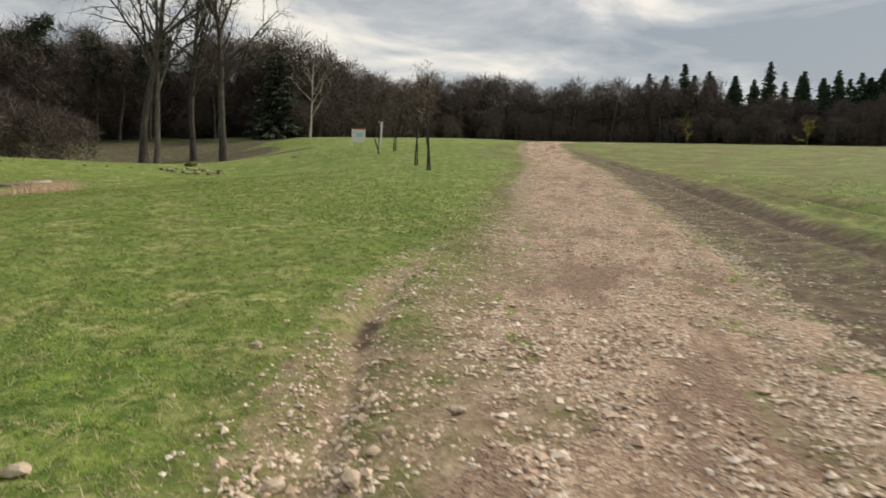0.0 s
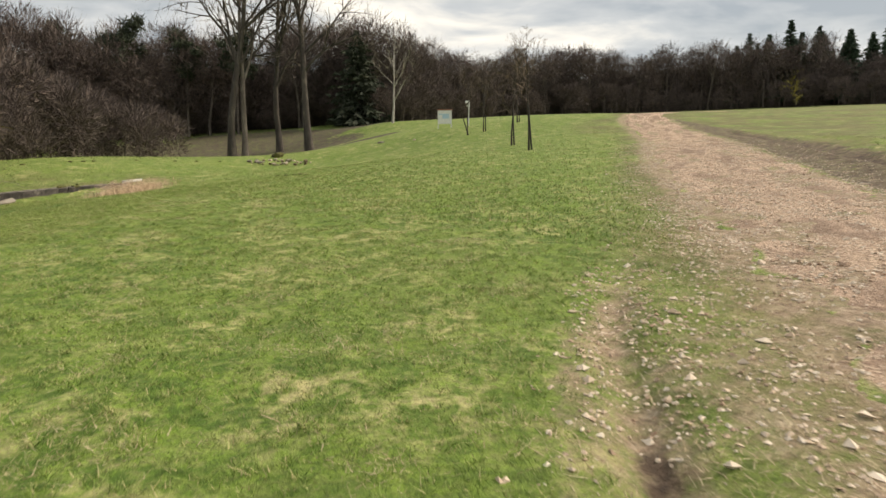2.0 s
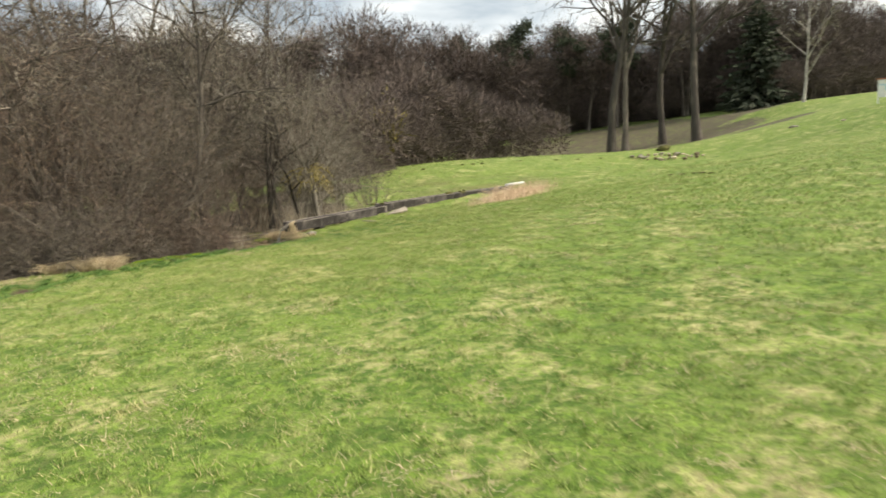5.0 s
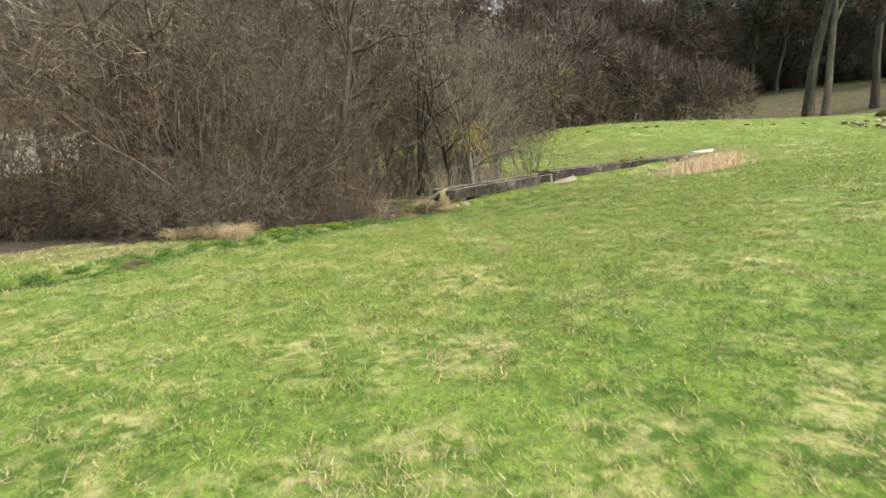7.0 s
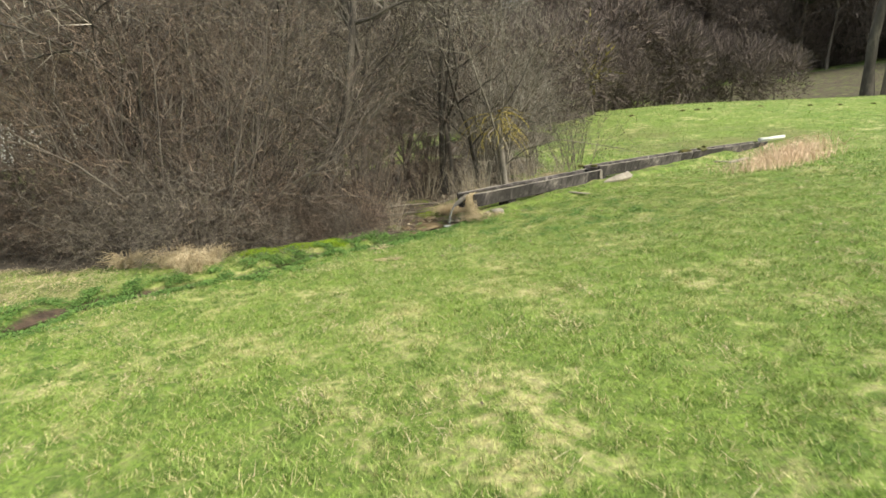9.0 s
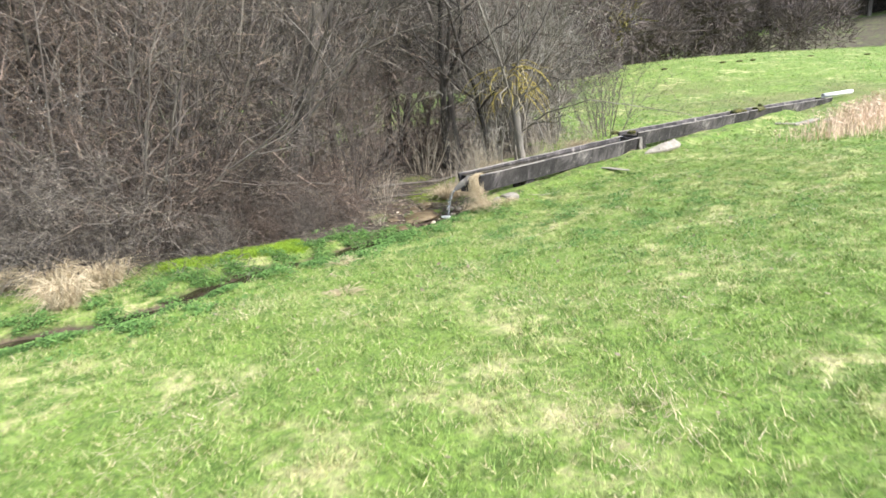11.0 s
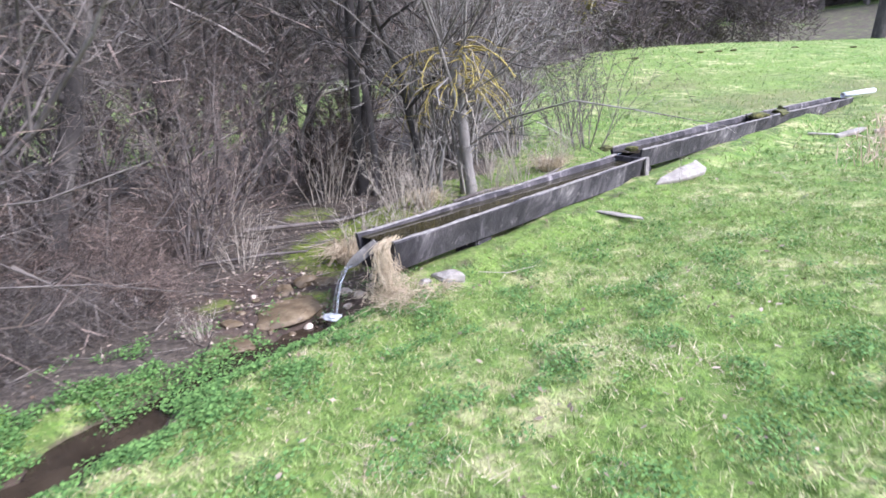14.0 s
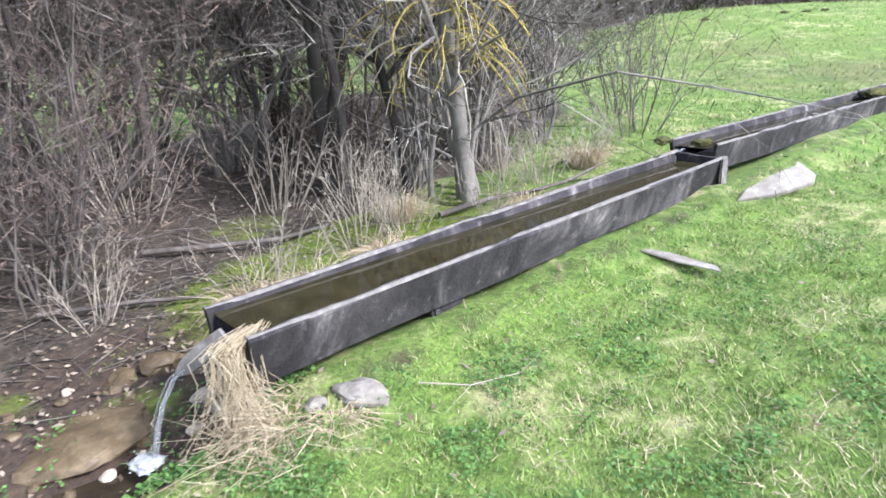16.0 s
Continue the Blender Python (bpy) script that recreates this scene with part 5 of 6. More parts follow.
# a solid dark sheet stands in for the wood's tangle and inner shade, behind its first rows, with twigs all over its
# outline
def wood_backing(line, offset, height, seed):
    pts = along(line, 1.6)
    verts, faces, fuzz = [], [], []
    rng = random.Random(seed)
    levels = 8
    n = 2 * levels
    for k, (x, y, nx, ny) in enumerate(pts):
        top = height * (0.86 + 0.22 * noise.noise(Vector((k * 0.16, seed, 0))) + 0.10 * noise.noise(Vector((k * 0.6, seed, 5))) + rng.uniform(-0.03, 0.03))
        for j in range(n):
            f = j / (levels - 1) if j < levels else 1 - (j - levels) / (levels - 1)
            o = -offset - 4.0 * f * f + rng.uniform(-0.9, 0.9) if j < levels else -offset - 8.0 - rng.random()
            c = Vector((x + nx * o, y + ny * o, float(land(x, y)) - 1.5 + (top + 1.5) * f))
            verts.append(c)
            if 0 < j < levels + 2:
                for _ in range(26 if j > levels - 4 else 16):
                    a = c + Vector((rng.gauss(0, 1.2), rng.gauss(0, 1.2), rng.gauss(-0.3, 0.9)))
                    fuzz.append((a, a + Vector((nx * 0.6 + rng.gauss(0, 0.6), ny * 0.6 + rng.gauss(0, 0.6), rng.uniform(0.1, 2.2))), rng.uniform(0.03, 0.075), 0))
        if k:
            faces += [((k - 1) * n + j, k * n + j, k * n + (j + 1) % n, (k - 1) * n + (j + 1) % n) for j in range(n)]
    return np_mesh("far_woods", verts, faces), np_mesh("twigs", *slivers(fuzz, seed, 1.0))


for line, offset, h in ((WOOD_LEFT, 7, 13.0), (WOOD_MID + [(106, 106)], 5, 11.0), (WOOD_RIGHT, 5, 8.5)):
    mass, twigs = wood_backing(line, offset, h, 3)
    ob = tagged(part("far_woods", mass, WOOD_DEPTH), "solid dark backing for the shaded depth of the bare wood around the meadow", "woods", kind="stuff")
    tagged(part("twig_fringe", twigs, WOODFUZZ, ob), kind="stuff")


# ---- the thicket beside the brook ----
STEM = [(7, 9, 0.50, 42, 0.15, 0.04, 0.12), (4, 7, 0.5, 48, 0.26, 0.02, 0.1), (3, 6, 0.55, 50, 0.28, 0.0, 0.1), (2, 0, 0, 0, 0.25, -0.02, 0)]


def many_stemmed(name, label, seed, stems, height, spread, radius, spec, bark, twigs, widen=1.0, solid=2, group=""):
    """A bare shrub of many stems that lean out from one root."""
    rng = random.Random(seed)
    root = thing(name, label, "shrub", group)
    thick, thin = [], []
    for k in range(stems):
        a = rng.uniform(0, 6.283)
        r = rng.random() * 0.22 * spread
        out = rng.uniform(0.05, 1.0) * spread / height
        levels = grow(seed * 100 + k, height * rng.uniform(0.6, 1.1), radius * rng.uniform(0.6, 1.2), spec, (math.cos(a) * r, math.sin(a) * r, -0.08), (math.cos(a) * out, math.sin(a) * out, 1))
        thick += [s for lv in levels[:solid] for s in lv]
        thin += [s for lv in levels[solid:] for s in lv]
    part("stem_clump", np_mesh("stem_clump", *tubes(thick, 5)), bark, root)
    tagged(part("crown", np_mesh("crown", *slivers(thin, seed, widen)), twigs, root), kind="stuff")
    return root


SKIRT = [(4, 9, 0.55, 50, 0.16, -0.02, 0.05), (3, 8, 0.55, 50, 0.22, -0.04, 0.05), (2, 5, 0.6, 50, 0.25, -0.03, 0.1), (1, 0, 0, 0, 0.25, 0, 0)]
hazels = [many_stemmed("bare_shrub", "tall bare reddish brown shrub of many stems in a thicket", 3 + k, 15, 5.2, 2.6, 0.028, STEM, BARK, (TWIG_RED, TWIG_RED, TWIG)[k], 1.3, 2, "shrubs of the thicket") for k in range(3)]
skirts = [many_stemmed("bramble_shrub", "low tangled brown shrub at the thicket's edge", 13 + k, 22, 1.7, 1.7, 0.012, SKIRT, TWIG, (TWIG, TWIG_RED)[k], 1.2, 1, "low shrubs of the thicket") for k in range(2)]
greys = [many_stemmed("bare_shrub", "grey-brown shrub with lichened stems beside the trough", 23 + k, 10, 5.0, 1.7, 0.035, STEM, BARK_PALE, TWIG_GREY, 1.0, 2, "shrubs of the thicket") for k in range(2)]
THICKET_TREE = [(11, 12, 0.44, 48, 0.085, 0.02, 0.2), (7, 8, 0.5, 46, 0.24, 0.03, 0.15), (4, 8, 0.5, 48, 0.28, 0.0, 0.1), (2, 4, 0.5, 40, 0.2, 0, 0), (1, 0, 0, 0, 0.2, 0, 0)]
slim = [tree("thicket_tree", "slender bare grey-barked tree in a thicket", "tree", 90 + k, 9.5, 0.085, THICKET_TREE, (BARK, BARK_DARK, BARK_DARK)[k], (TWIG, TWIG_GREY, TWIG_RED)[k], 7, 1.3, 3, group="trees of the thicket") for k in range(3)]

for k, (x, y, s) in enumerate(((-14.6, 17.4, 0.85), (-16.4, 16.9, 1.0), (-15.3, 18.8, 1.0), (-17.6, 18.6, 1.1), (-18.8, 16.2, 1.0), (-16.6, 20.4, 1.0), (-18.6, 21.0, 1.15), (-20.5, 18.6, 1.1), (-20.6, 14.8, 0.9), (-22.5, 17, 1.1), (-19.8, 24.0, 1.1), (-17.6, 26.4, 1.0), (-16.2, 27.6, 0.9), (-22, 22, 1.2), (-24.5, 19.5, 1.2), (-21.5, 27.5, 1.1), (-14.95, 21.3, 0.55), (-15.3, 20.2, 0.7))):
    place_from(hazels, k, x, y, k * 67.0, s)
for k, (x, y, s) in enumerate(((-13.7, 16.7, 0.8), (-14.0, 17.7, 0.9), (-14.3, 18.6, 0.9), (-14.7, 19.4, 0.65), (-15.0, 16.3, 0.9), (-16.2, 16.3, 0.95), (-17.4, 16.2, 0.9), (-18.8, 15.7, 1.0), (-16.0, 18.0, 1.1), (-20.4, 14.6, 0.9), (-17.8, 17.2, 1.2), (-19.5, 19.3, 1.2), (-15.2, 26.6, 0.7), (-16.4, 25.6, 0.8), (-21.8, 15.6, 1.2), (-13.75, 18.5, 0.42), (-13.45, 17.9, 0.35), (-15.1, 20.5, 0.55), (-13.75, 19.15, 0.42), (-14.15, 20.2, 0.45), (-13.9, 19.7, 0.36))):
    place_from(skirts, k, x, y, k * 91.0, s)
for k, (x, y, s) in enumerate(((-14.5, 24.9, 0.95), (-14.9, 26.2, 0.85), (-14.6, 27.4, 0.7), (-17.4, 24.4, 0.95), (-18.3, 23.2, 1.1))):
    place_from(greys, k, x, y, k * 83.0, s)
for k, (x, y, s) in enumerate(((-16.2, 19.2, 1.0), (-17.5, 21.6, 1.05), (-18.2, 18.0, 1.0), (-19.4, 22.6, 1.1), (-18.6, 26.0, 1.0), (-20.4, 20.2, 1.15), (-21.0, 16.4, 1.1), (-16.8, 17.6, 0.9), (-22.6, 24.6, 1.1), (-23.5, 15.0, 1.1), (-15.22, 24.29, 0.95), (-15.45, 24.44, 0.85), (-15.05, 24.36, 0.7), (-16.65, 24.37, 0.5), (-14.4, 24.66, 0.62), (-16.9, 23.2, 0.9), (-15.9, 21.9, 0.7), (-17.4, 25.2, 1.0))):
    place_from(slim, k, x, y, k * 59.0, s)

grey_tree = tree("thicket_tree", "grey lichened tree with a low pale limb", "tree", 97, 9.0, 0.10, THICKET_TREE, BARK_DARK, TWIG_GREY, 9, 1.2, 3, (0.03, 0.05, 1))
move(grey_tree, -14.75, 19.85)


# trunk with yellow lichen boughs
def lichen_tree(x, y):
    root = thing("lichened_tree", "small pale broken-off trunk with drooping yellow lichened twigs", "tree")
    rng = random.Random(17)
    trunk = grow(5, 2.1, 0.085, [(7, 0, 0, 0, 0.04, 0.02, 0)], (0, 0, -0.15), (0.02, 0, 1))[0]
    trunk = [(p, q, max(ra, 0.078), max(rb, 0.070)) for p, q, ra, rb in trunk]
    part("trunk", np_mesh("trunk", *tubes(trunk, 9)), BARK_PALE, root)
    top = trunk[-1][1]
    segs, pale = [], []
    for k in range(42):
        a = rng.gauss(-0.5, 1.25)
        p = top - Vector((0, 0, rng.uniform(0.0, 0.55)))
        d = Vector((math.cos(a), math.sin(a), rng.uniform(0.1, 0.9))).normalized()
        l = rng.uniform(0.6, 1.35)
        r = rng.uniform(0.008, 0.017)
        for i in range(8):
            d = (d + Vector((rng.gauss(0, 0.17), rng.gauss(0, 0.17), -0.17 - 0.02 * i))).normalized()
            q = p + d * l / 8
            rr = r * (1 - 0.09 * i)
            (segs if k < 29 else pale).append((p, q, rr, rr * 0.9))
            if i > 1 and rng.random() < 0.75:
                e = q + Vector((rng.gauss(0, 0.12), rng.gauss(0, 0.12), rng.gauss(-0.07, 0.07)))
                segs.append((q, e, rr * 0.6, rr * 0.25))
            p = q
    tagged(part("crown", np_mesh("crown", *tubes(segs, 4)), LICHEN, root, "drooping twigs coated in yellow lichen"), kind="stuff")
    tagged(part("bare_crown", np_mesh("bare_crown", *tubes(pale, 4)), TWIG_PALE, root), kind="stuff")
    root.location = (x, y, float(surface(x, y)))
    return root


lichen_tree(-13.62, 24.68)
tall = many_stemmed("bare_shrub", "tall pale thin stems rising beside a broken trunk", 41, 6, 5.4, 0.9, 0.03, STEM, BARK_PALE, TWIG_GREY, 1.0, 2)
move(tall, -13.9, 24.95, 20)

# pale canes
CANE = [(5, 5, 0.32, 30, 0.06, 0.02, 0.35), (3, 3, 0.5, 35, 0.15, 0.0, 0.2), (2, 0, 0, 0, 0.2, 0, 0)]
canes = [many_stemmed("cane_clump", "clump of pale dead canes at the spring", 31 + k, 18, 0.95, 0.75, 0.0075, CANE, TWIG_PALE, TWIG_PALE, 1.2, 2, "pale cane clumps") for k in range(2)]
for k, (x, y, s) in enumerate(((-13.63, 23.25, 1.0), (-13.36, 22.2, 0.85), (-13.63, 23.8, 0.8), (-13.35, 25.5, 0.8), (-13.3, 26.2, 0.7), (-13.1, 24.3, 0.65), (-14.1, 23.8, 0.9), (-13.9, 25.6, 0.9), (-13.55, 27.2, 0.7), (-12.95, 20.15, 0.35), (-14.2, 21.4, 0.7), (-15.3, 23.6, 1.2), (-16.3, 22.6, 1.5))):
    place_from(canes, k, x, y, k * 71.0, s)

# fine dark bush over the meadow's edge
FINE = [(6, 8, 0.5, 34, 0.08, 0.02, 0.2), (4, 6, 0.5, 36, 0.15, 0.02, 0.1), (2, 0, 0, 0, 0.2, 0, 0)]
fine = many_stemmed("fine_shrub", "sparse dark bush with fine twigs at the meadow's edge", 61, 13, 2.0, 1.9, 0.012, FINE, BARK, TWIG, 1.4, 2)
move(fine, -13.6, 28.2, 0)
fine2 = put(fine, -14.6, 29.6, 130, 0.9)


def lying_branch(points, radius, seed, label, mat):
    rng = random.Random(seed)
    segs = []
    pts = [Vector((x, y, float(surface(x, y)) + z)) for x, y, z in points]
    for i, (a, b) in enumerate(zip(pts, pts[1:])):
        ra = radius * (1 - 0.7 * i / len(pts))
        segs.append((a, b, ra, ra * 0.85))
        e = b + Vector((rng.gauss(0, 0.15), rng.gauss(0, 0.15), abs(rng.gauss(0.06, 0.05))))
        segs.append((b, e, ra * 0.5, ra * 0.15))
    return tagged(part("fallen_branch", np_mesh("fallen_branch", *tubes(segs, 6)), mat), label, "branch")


lying_branch(((-13.55, 24.15, 0.04), (-13.35, 24.6, 0.07), (-13.15, 25.0, 0.06), (-13.0, 25.4, 0.1), (-12.9, 25.75, 0.16)), 0.028, 3, "dark fallen branch lying behind the trough", BARK)
lying_branch(((-14.6, 21.2, 0.05), (-14.2, 21.7, 0.06), (-13.9, 22.0, 0.05)), 0.02, 4, "dark fallen branch on leaf litter", BARK)
lying_branch(((-15.2, 22.2, 0.05), (-14.8, 22.6, 0.08), (-14.5, 23.1, 0.05), (-14.3, 23.5, 0.06)), 0.03, 5, "dark fallen branch on leaf litter", BARK)
lying_branch(((-11.70, 21.92, 0.03), (-11.52, 22.08, 0.035), (-11.38, 22.28, 0.04)), 0.0035, 6, "thin pale twig lying in the grass", TWIG_PALE)


# ---- young trees with stakes, boards ----
DARK_WOOD = mottled("dark_stake_wood", (0.012, 0.011, 0.010), (0.030, 0.027, 0.024), (0.065, 0.058, 0.050), 7, 0.85)
WHITE_PAINT = mottled("white_board_paint", (0.62, 0.62, 0.60), (0.78, 0.78, 0.77), (0.85, 0.85, 0.84), 5, 0.5, 0.05)
BLUE_PRINT = mottled("pale_blue_print", (0.30, 0.48, 0.60), (0.42, 0.60, 0.72), (0.55, 0.70, 0.80), 6, 0.5, 0.05)
RED_PAINT = mottled("faded_red_roof", (0.28, 0.09, 0.06), (0.42, 0.16, 0.11), (0.52, 0.26, 0.19), 6, 0.7, 0.1)
YOUNG = [(6, 10, 0.48, 40, 0.03, 0.03, 0.42), (4, 8, 0.5, 40, 0.14, 0.04, 0.15), (2, 7, 0.5, 42, 0.2, 0.0, 0.1), (1, 0, 0, 0, 0.2, 0, 0)]


def young_tree(x, y, seed, height, lean, stake_lean, stake_height):
    t = tree("young_tree", "young bare planted tree with a purplish brown crown", "tree", seed, height, 0.055, YOUNG, BARK_DARK, TWIG_RED, 7, 3.2, 2, lean, "staked young trees")
    move(t, x, y, seed * 30)
    sx, sy = x + 0.16, y - 0.05
    s = part("tree_stake", np_mesh("tree_stake", *tubes([((0, 0, -0.3), (stake_lean, 0, stake_height * 0.97), 0.046, 0.044), ((stake_lean, 0, stake_height * 0.97), (stake_lean, 0, stake_height), 0.044, 0.028)], 8)), DARK_WOOD)
    s.location = (sx, sy, float(surface(sx, sy)))
    tagged(s, "dark round wooden stake beside a young tree", "stake", "tree stakes")


young_tree(9.05, 34.5, 4, 5.0, (-0.01, 0, 1), -0.22, 2.2)
young_tree(9.75, 40.4, 5, 5.2, (0.04, 0, 1), -0.1, 2.0)
young_tree(11.2, 54.4, 7, 5.4, (0, 0, 1), 0.0, 1.3)
young_tree(9.7, 53.6, 9, 4.6, (0, 0, 1), -0.5, 1.3)
young_tree(15.2, 58.5, 10, 4.6, (0, 0, 1), 0.0, 1.0)


def box_mesh(name, size, bevel=0.01):
    bm = bmesh.new()
    bmesh.ops.create_cube(bm, size=1)
    for v in bm.verts:
        v.co = Vector((v.co.x * size[0], v.co.y * size[1], v.co.z * size[2]))
    bmesh.ops.bevel(bm, geom=bm.edges[:], offset=bevel, segments=2, affect="EDGES")
    return bm_mesh(name, bm)


def notice_board(x, y):
    root = thing("notice_board", "white notice board with a blue map and red top rail", "sign")
    z = float(surface(x, y))
    root.matrix_basis = pose(x, y, z, 0, 0, -8)
    def add(name, size, place, mat, label=""):
        p = part(name, box_mesh(name, size), mat, root, label)
        p.location = place
    add("panel", (1.30, 0.05, 1.22), (0, 0, 1.02), WHITE_PAINT, "white painted panel")
    add("map_print", (0.62, 0.012, 0.42), (0.1, -0.034, 1.10), BLUE_PRINT, "faded pale blue map")
    add("map_print", (0.30, 0.012, 0.10), (-0.38, -0.034, 1.28), BLUE_PRINT, "faded blue writing")
    add("roof_rail", (1.48, 0.24, 0.07), (0, 0, 1.69), RED_PAINT, "faded red top rail")
    for sx in (-0.6, 0.6):
        add("post", (0.09, 0.09, 1.75), (sx, 0.05, 0.85), WHITE_PAINT)


notice_board(9.25, 62.0)


def marker_post(x, y):
    root = thing("marker_post", "white way-marker post with a small white arm", "sign")
    root.matrix_basis = pose(x, y, float(surface(x, y)), 0, 2, 0)
    p = part("post", box_mesh("post", (0.16, 0.12, 2.3)), WHITE_PAINT, root)
    p.location = (0, 0, 1.1)
    p = part("arm", box_mesh("arm", (0.42, 0.05, 0.22)), WHITE_PAINT, root)
    p.location = (-0.12, -0.09, 2.1)
    p = part("arm", box_mesh("arm", (0.30, 0.05, 0.16)), WHITE_PAINT, root)
    p.location = (-0.05, -0.09, 1.75)


marker_post(11.35, 61.5)

# heap of stones and clods
hrng = random.Random(77)
for k in range(44):
    a, r = hrng.uniform(0, 6.28), hrng.random() ** 0.5
    x, y = -5.1 + math.cos(a) * r * 2.5, 52.8 + math.sin(a) * r * 1.3
    s = hrng.uniform(0.16, 0.5)
    ob = rock(x, y, (s, s * 0.7, s * 0.7), "grey stone in a low heap on the meadow", 100 + k, (SLAB, LEDGE, STONE)[k % 3], "rock", k * 47, 0.1, "stones of the heap", 2)
    ob.location.z += 0.32 * (1 - r)
for k, (x, y) in enumerate(((-3.4, 34.1), (-2.9, 33.4), (-2.5, 32.7), (-2.2, 32.2), (-1.9, 31.6), (-15.7, 42.7), (-15.2, 43.2), (-14.8, 43.7), (-13.2, 46.3), (-11.5, 48.8), (-10.4, 50.3), (-9.2, 52.2), (-17.5, 41.0))):
    ob = rock(x, y, (0.30, 0.22, 0.12), "dark molehill of crumbled earth on the meadow", 150 + k, MOSS_DARK, "molehill", k * 63, 0.2, "molehills", 2)
    ob["category"] = "molehill"
rock(-5.6, 57.5, (1.0, 0.8, 0.7), "dark mossy tree stump at the meadow's edge", 180, MOSS_DARK, "tree_stump")["category"] = "stump"
rock(3.2, 59.5, (0.9, 0.4, 0.3), "grey stone lying on the meadow", 181, SLAB)
rock(5.8, 57.0, (0.5, 0.3, 0.2), "pale stone lying on the meadow", 182, STONE)


def white_house(x, y, turn):
    root = thing("house", "small white-walled house beyond the thicket", "house")
    root.matrix_basis = pose(x, y, float(surface(x, y)) - 0.2, 0, 0, turn)
    p = part("wall", box_mesh("wall", (8.0, 6.0, 3.4), 0.02), WHITE_PAINT, root)
    p.location = (0, 0, 1.7)
    bm = bmesh.new()
    vs = [bm.verts.new(c) for c in ((-4.4, -3.4, 3.3), (4.4, -3.4, 3.3), (4.4, 3.4, 3.3), (-4.4, 3.4, 3.3), (-4.4, 0, 5.4), (4.4, 0, 5.4))]
    for f in ((0, 1, 5, 4), (2, 3, 4, 5), (0, 4, 3), (1, 2, 5), (3, 2, 1, 0)):
        bm.faces.new([vs[i] for i in f])
    part("roof", bm_mesh("roof", bm), LEDGE, root, "dark tiled roof")


white_house(-53, 27.5, 72)


# ---- loose stones of the track, those nearest as single pieces ----
def pebble_mesh(seed):
    rng = random.Random(seed)
    bm = bmesh.new()
    bmesh.ops.create_icosphere(bm, subdivisions=1, radius=0.5)
    sx, sy, sz = rng.uniform(0.8, 1.3), rng.uniform(0.55, 0.95), rng.uniform(0.3, 0.6)
    for v in bm.verts:
        v.co = Vector((v.co.x * sx, v.co.y * sy, v.co.z * sz)) * rng.uniform(0.62, 1.25)
    return bm_mesh("stone", bm)


pebbles = [pebble_mesh(k) for k in range(8)]
for me in pebbles:
    me.materials.append(STONE)


def stone_places(rng, count, near):
    """Places and sizes of stones on the track and on its left verge."""
    xy = []
    while len(xy) < count:
        y = rng.uniform(2.0, 9.5) if near else 1.0 + 33 * rng.random() ** 2.1
        l, r = float(line_x(y, ROAD_LEFT)), float(line_x(y, ROAD_RIGHT))
        if rng.random() < 0.78:
            x = rng.uniform(l - 0.1, r + 0.3) if rng.random() < 0.92 else r + abs(rng.gauss(0, 0.9))
        else:
            x = l - abs(rng.gauss(0, 0.7))
            if y < 9.5 and rng.random() < 0.6:
                x = rng.uniform(float(line_x(y, GULLY)) - 0.35, l)
            elif rng.random() < 0.5:
                x = float(line_x(y, GULLY)) + rng.gauss(0, 0.28) if y < 9.5 else x
        if chip_cover(x, y) + rng.uniform(-0.25, 0.40) > -0.05:
            xy.append((x, y))
    return xy


srng = random.Random(21)
for k, (x, y) in enumerate(stone_places(srng, 300, True)):
    s = srng.uniform(0.022, 0.05) * (1.6 if k % 9 == 0 else 1)
    ob = new("stone", pebbles[k % 8])
    ob.parent = road
    ob.matrix_basis = pose(x, y, float(road_height(x, y)) + s * 0.10, srng.uniform(-15, 15), srng.uniform(-15, 15), srng.uniform(0, 360)) @ Matrix.Diagonal((s, s, s, 1))


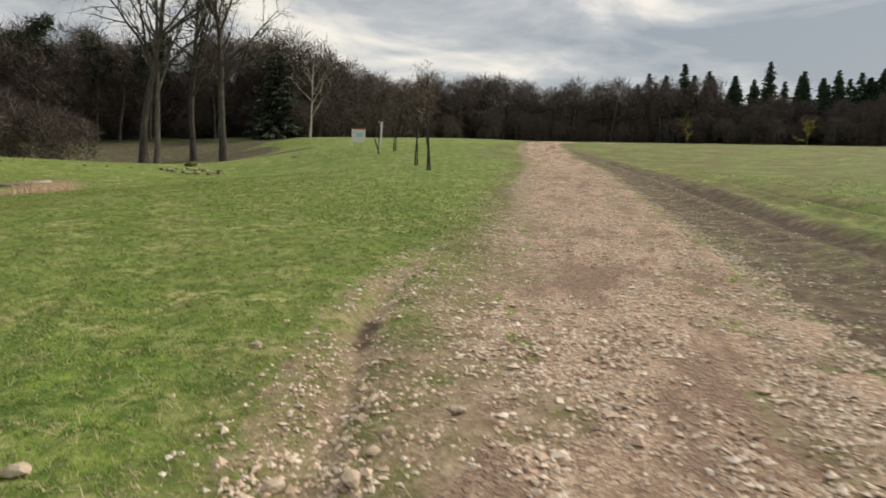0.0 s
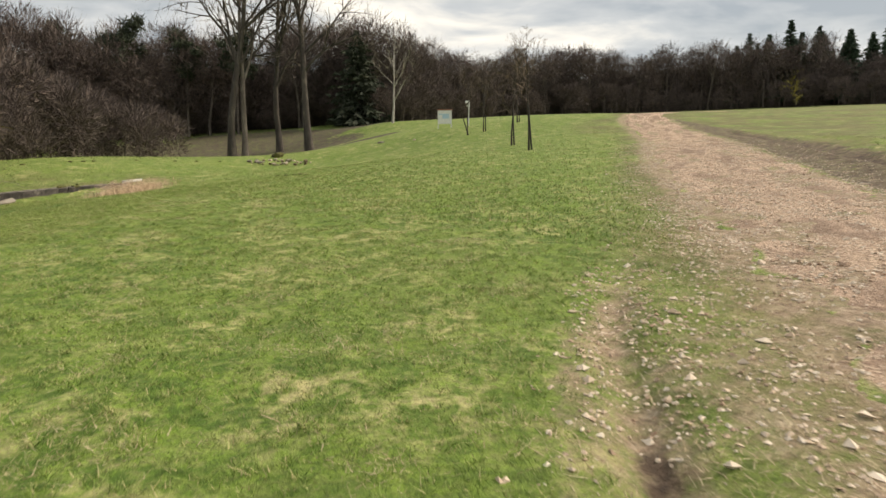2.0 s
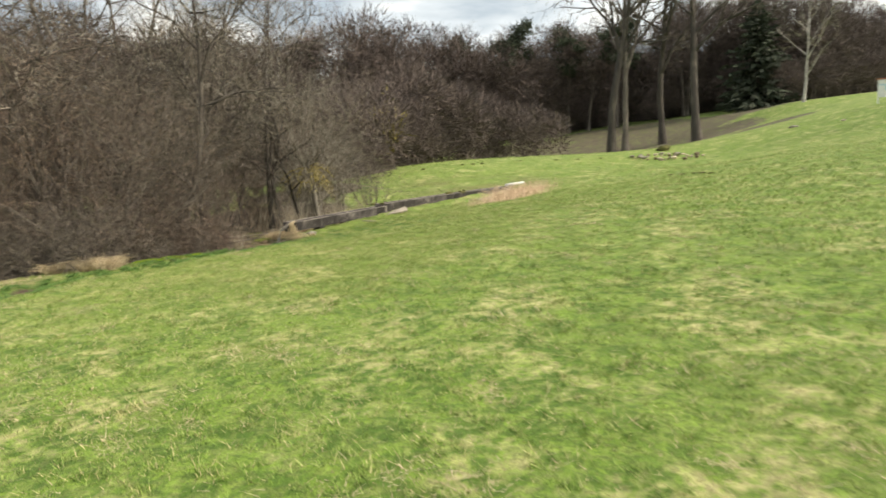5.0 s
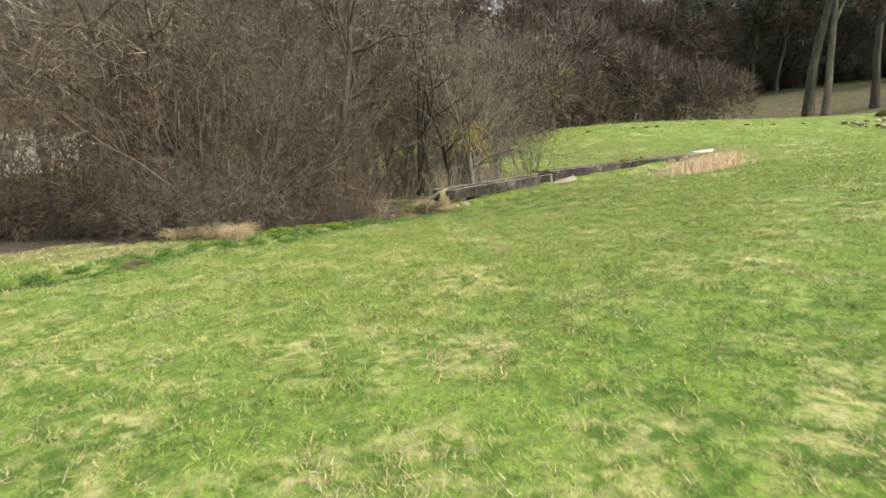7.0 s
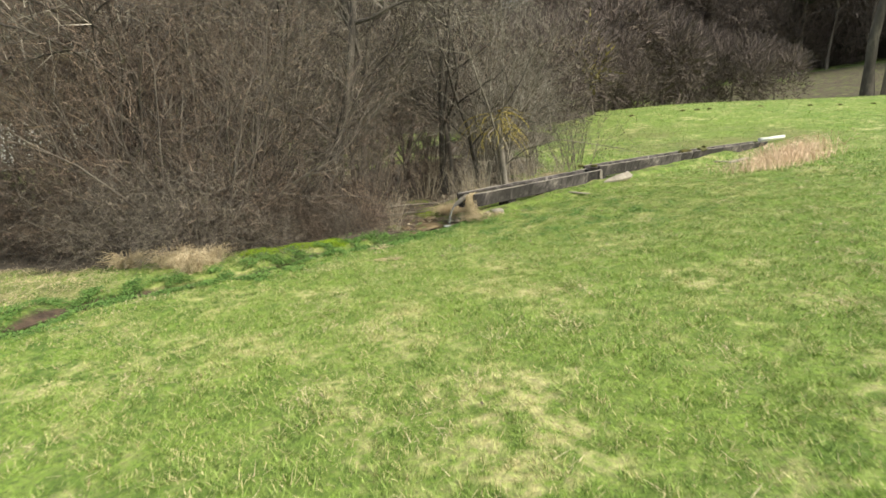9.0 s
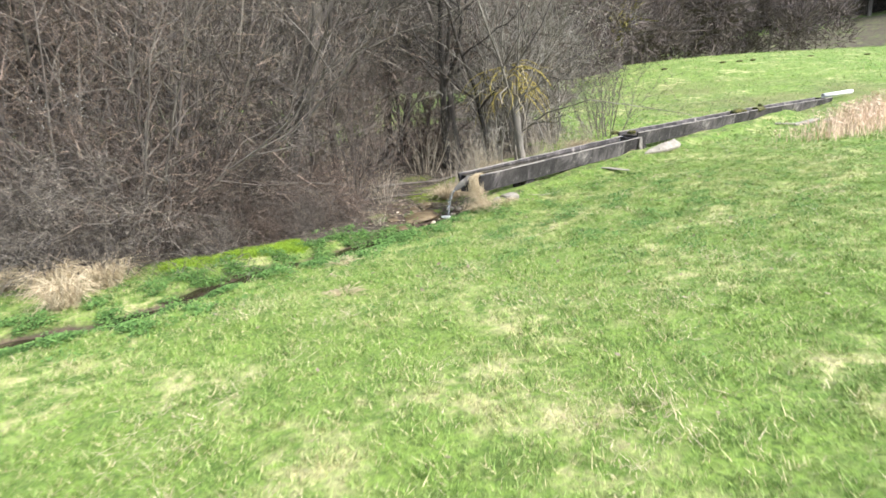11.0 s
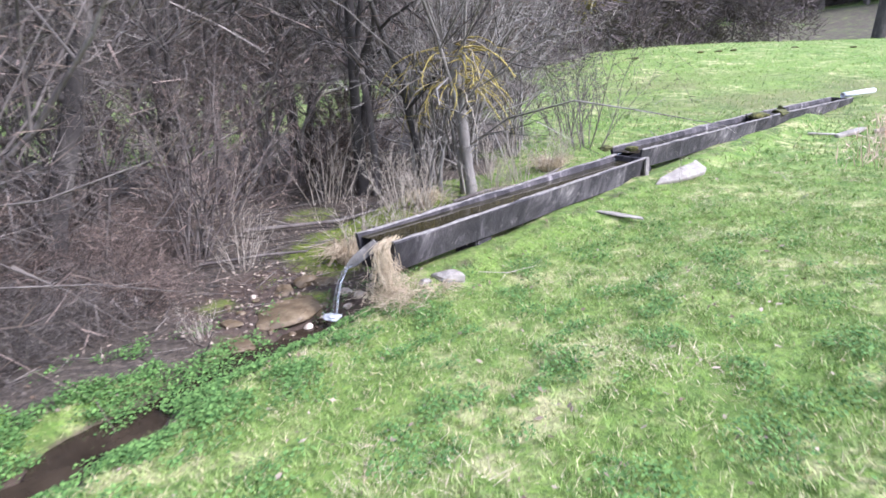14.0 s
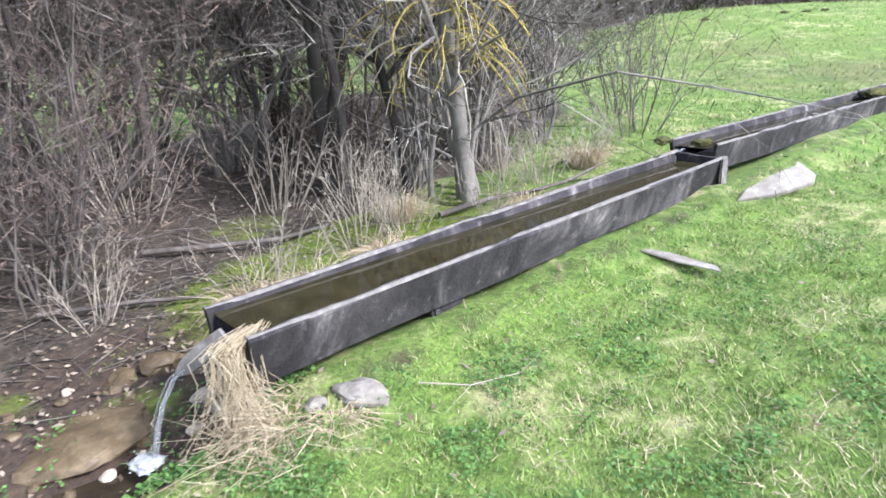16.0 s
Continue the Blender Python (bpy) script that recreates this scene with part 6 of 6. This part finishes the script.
def stone_field(count):
    crng = np.random.default_rng(9)
    corners = np.array([(1, 0, 0), (0, 1, 0), (-1, 0, 0), (0, -1, 0), (0, 0, 1), (0, 0, -1)], float)
    shapes = [(corners + crng.normal(size=(6, 3)) * 0.22) * [0.62, 0.45, 0.32] for _ in range(8)]
    chip = np.array([(0, 1, 4), (1, 2, 4), (2, 3, 4), (3, 0, 4), (1, 0, 5), (2, 1, 5), (3, 2, 5), (0, 3, 5)])
    xy = np.array(stone_places(srng, count, False))
    z = road_height(xy[:, 0], xy[:, 1])
    vs, fs = [], []
    for k, ((x, y), h) in enumerate(zip(xy, z)):
        s = (0.012 + 0.036 * srng.random() ** 1.8) * (1.9 if srng.random() < 0.04 else 1)
        a = srng.uniform(0, 6.283)
        c, d = math.cos(a) * s, math.sin(a) * s
        v = shapes[k % 8]
        vs.append(np.stack([v[:, 0] * c - v[:, 1] * d + x, v[:, 0] * d + v[:, 1] * c + y, v[:, 2] * s + h + s * 0.08], -1))
        fs.append(chip + 6 * k)
    me = np_mesh("loose_gravel", np.concatenate(vs), np.concatenate(fs))
    me.polygons.foreach_set("use_smooth", np.zeros(len(me.polygons), dtype=bool))
    return me


def gravel_stones():
    n = Nodes("loose_limestone", 0.9)
    r = n.place.outputs["Random Per Island"]
    c = n.ramp(r, (0.0, (0.36, 0.235, 0.165)), (0.3, (0.68, 0.52, 0.39)), (1.0, (0.95, 0.85, 0.72)))
    return n.colour(n.mix(n.maths("MULTIPLY", n.noise(60, 4), 0.4), c, (0.36, 0.27, 0.19)))


gravel = part("loose_gravel", stone_field(60000), gravel_stones(), road)
tagged(gravel, "loose pale crushed limestone", kind="stuff")
for k, (x, y, s) in enumerate(((-1.02, 3.05, 0.13), (0.05, 2.75, 0.12), (0.38, 2.62, 0.12), (-0.02, 4.8, 0.11), (0.62, 3.0, 0.09), (1.06, 3.2, 0.08), (0.52, 2.85, 0.09))):
    rock(x, y, (s, s * 0.75, s * 0.7), "pale limestone lying in the grass beside the track", 200 + k, STONE, "stone", k * 40, 0.15, "stones beside the track", 2)
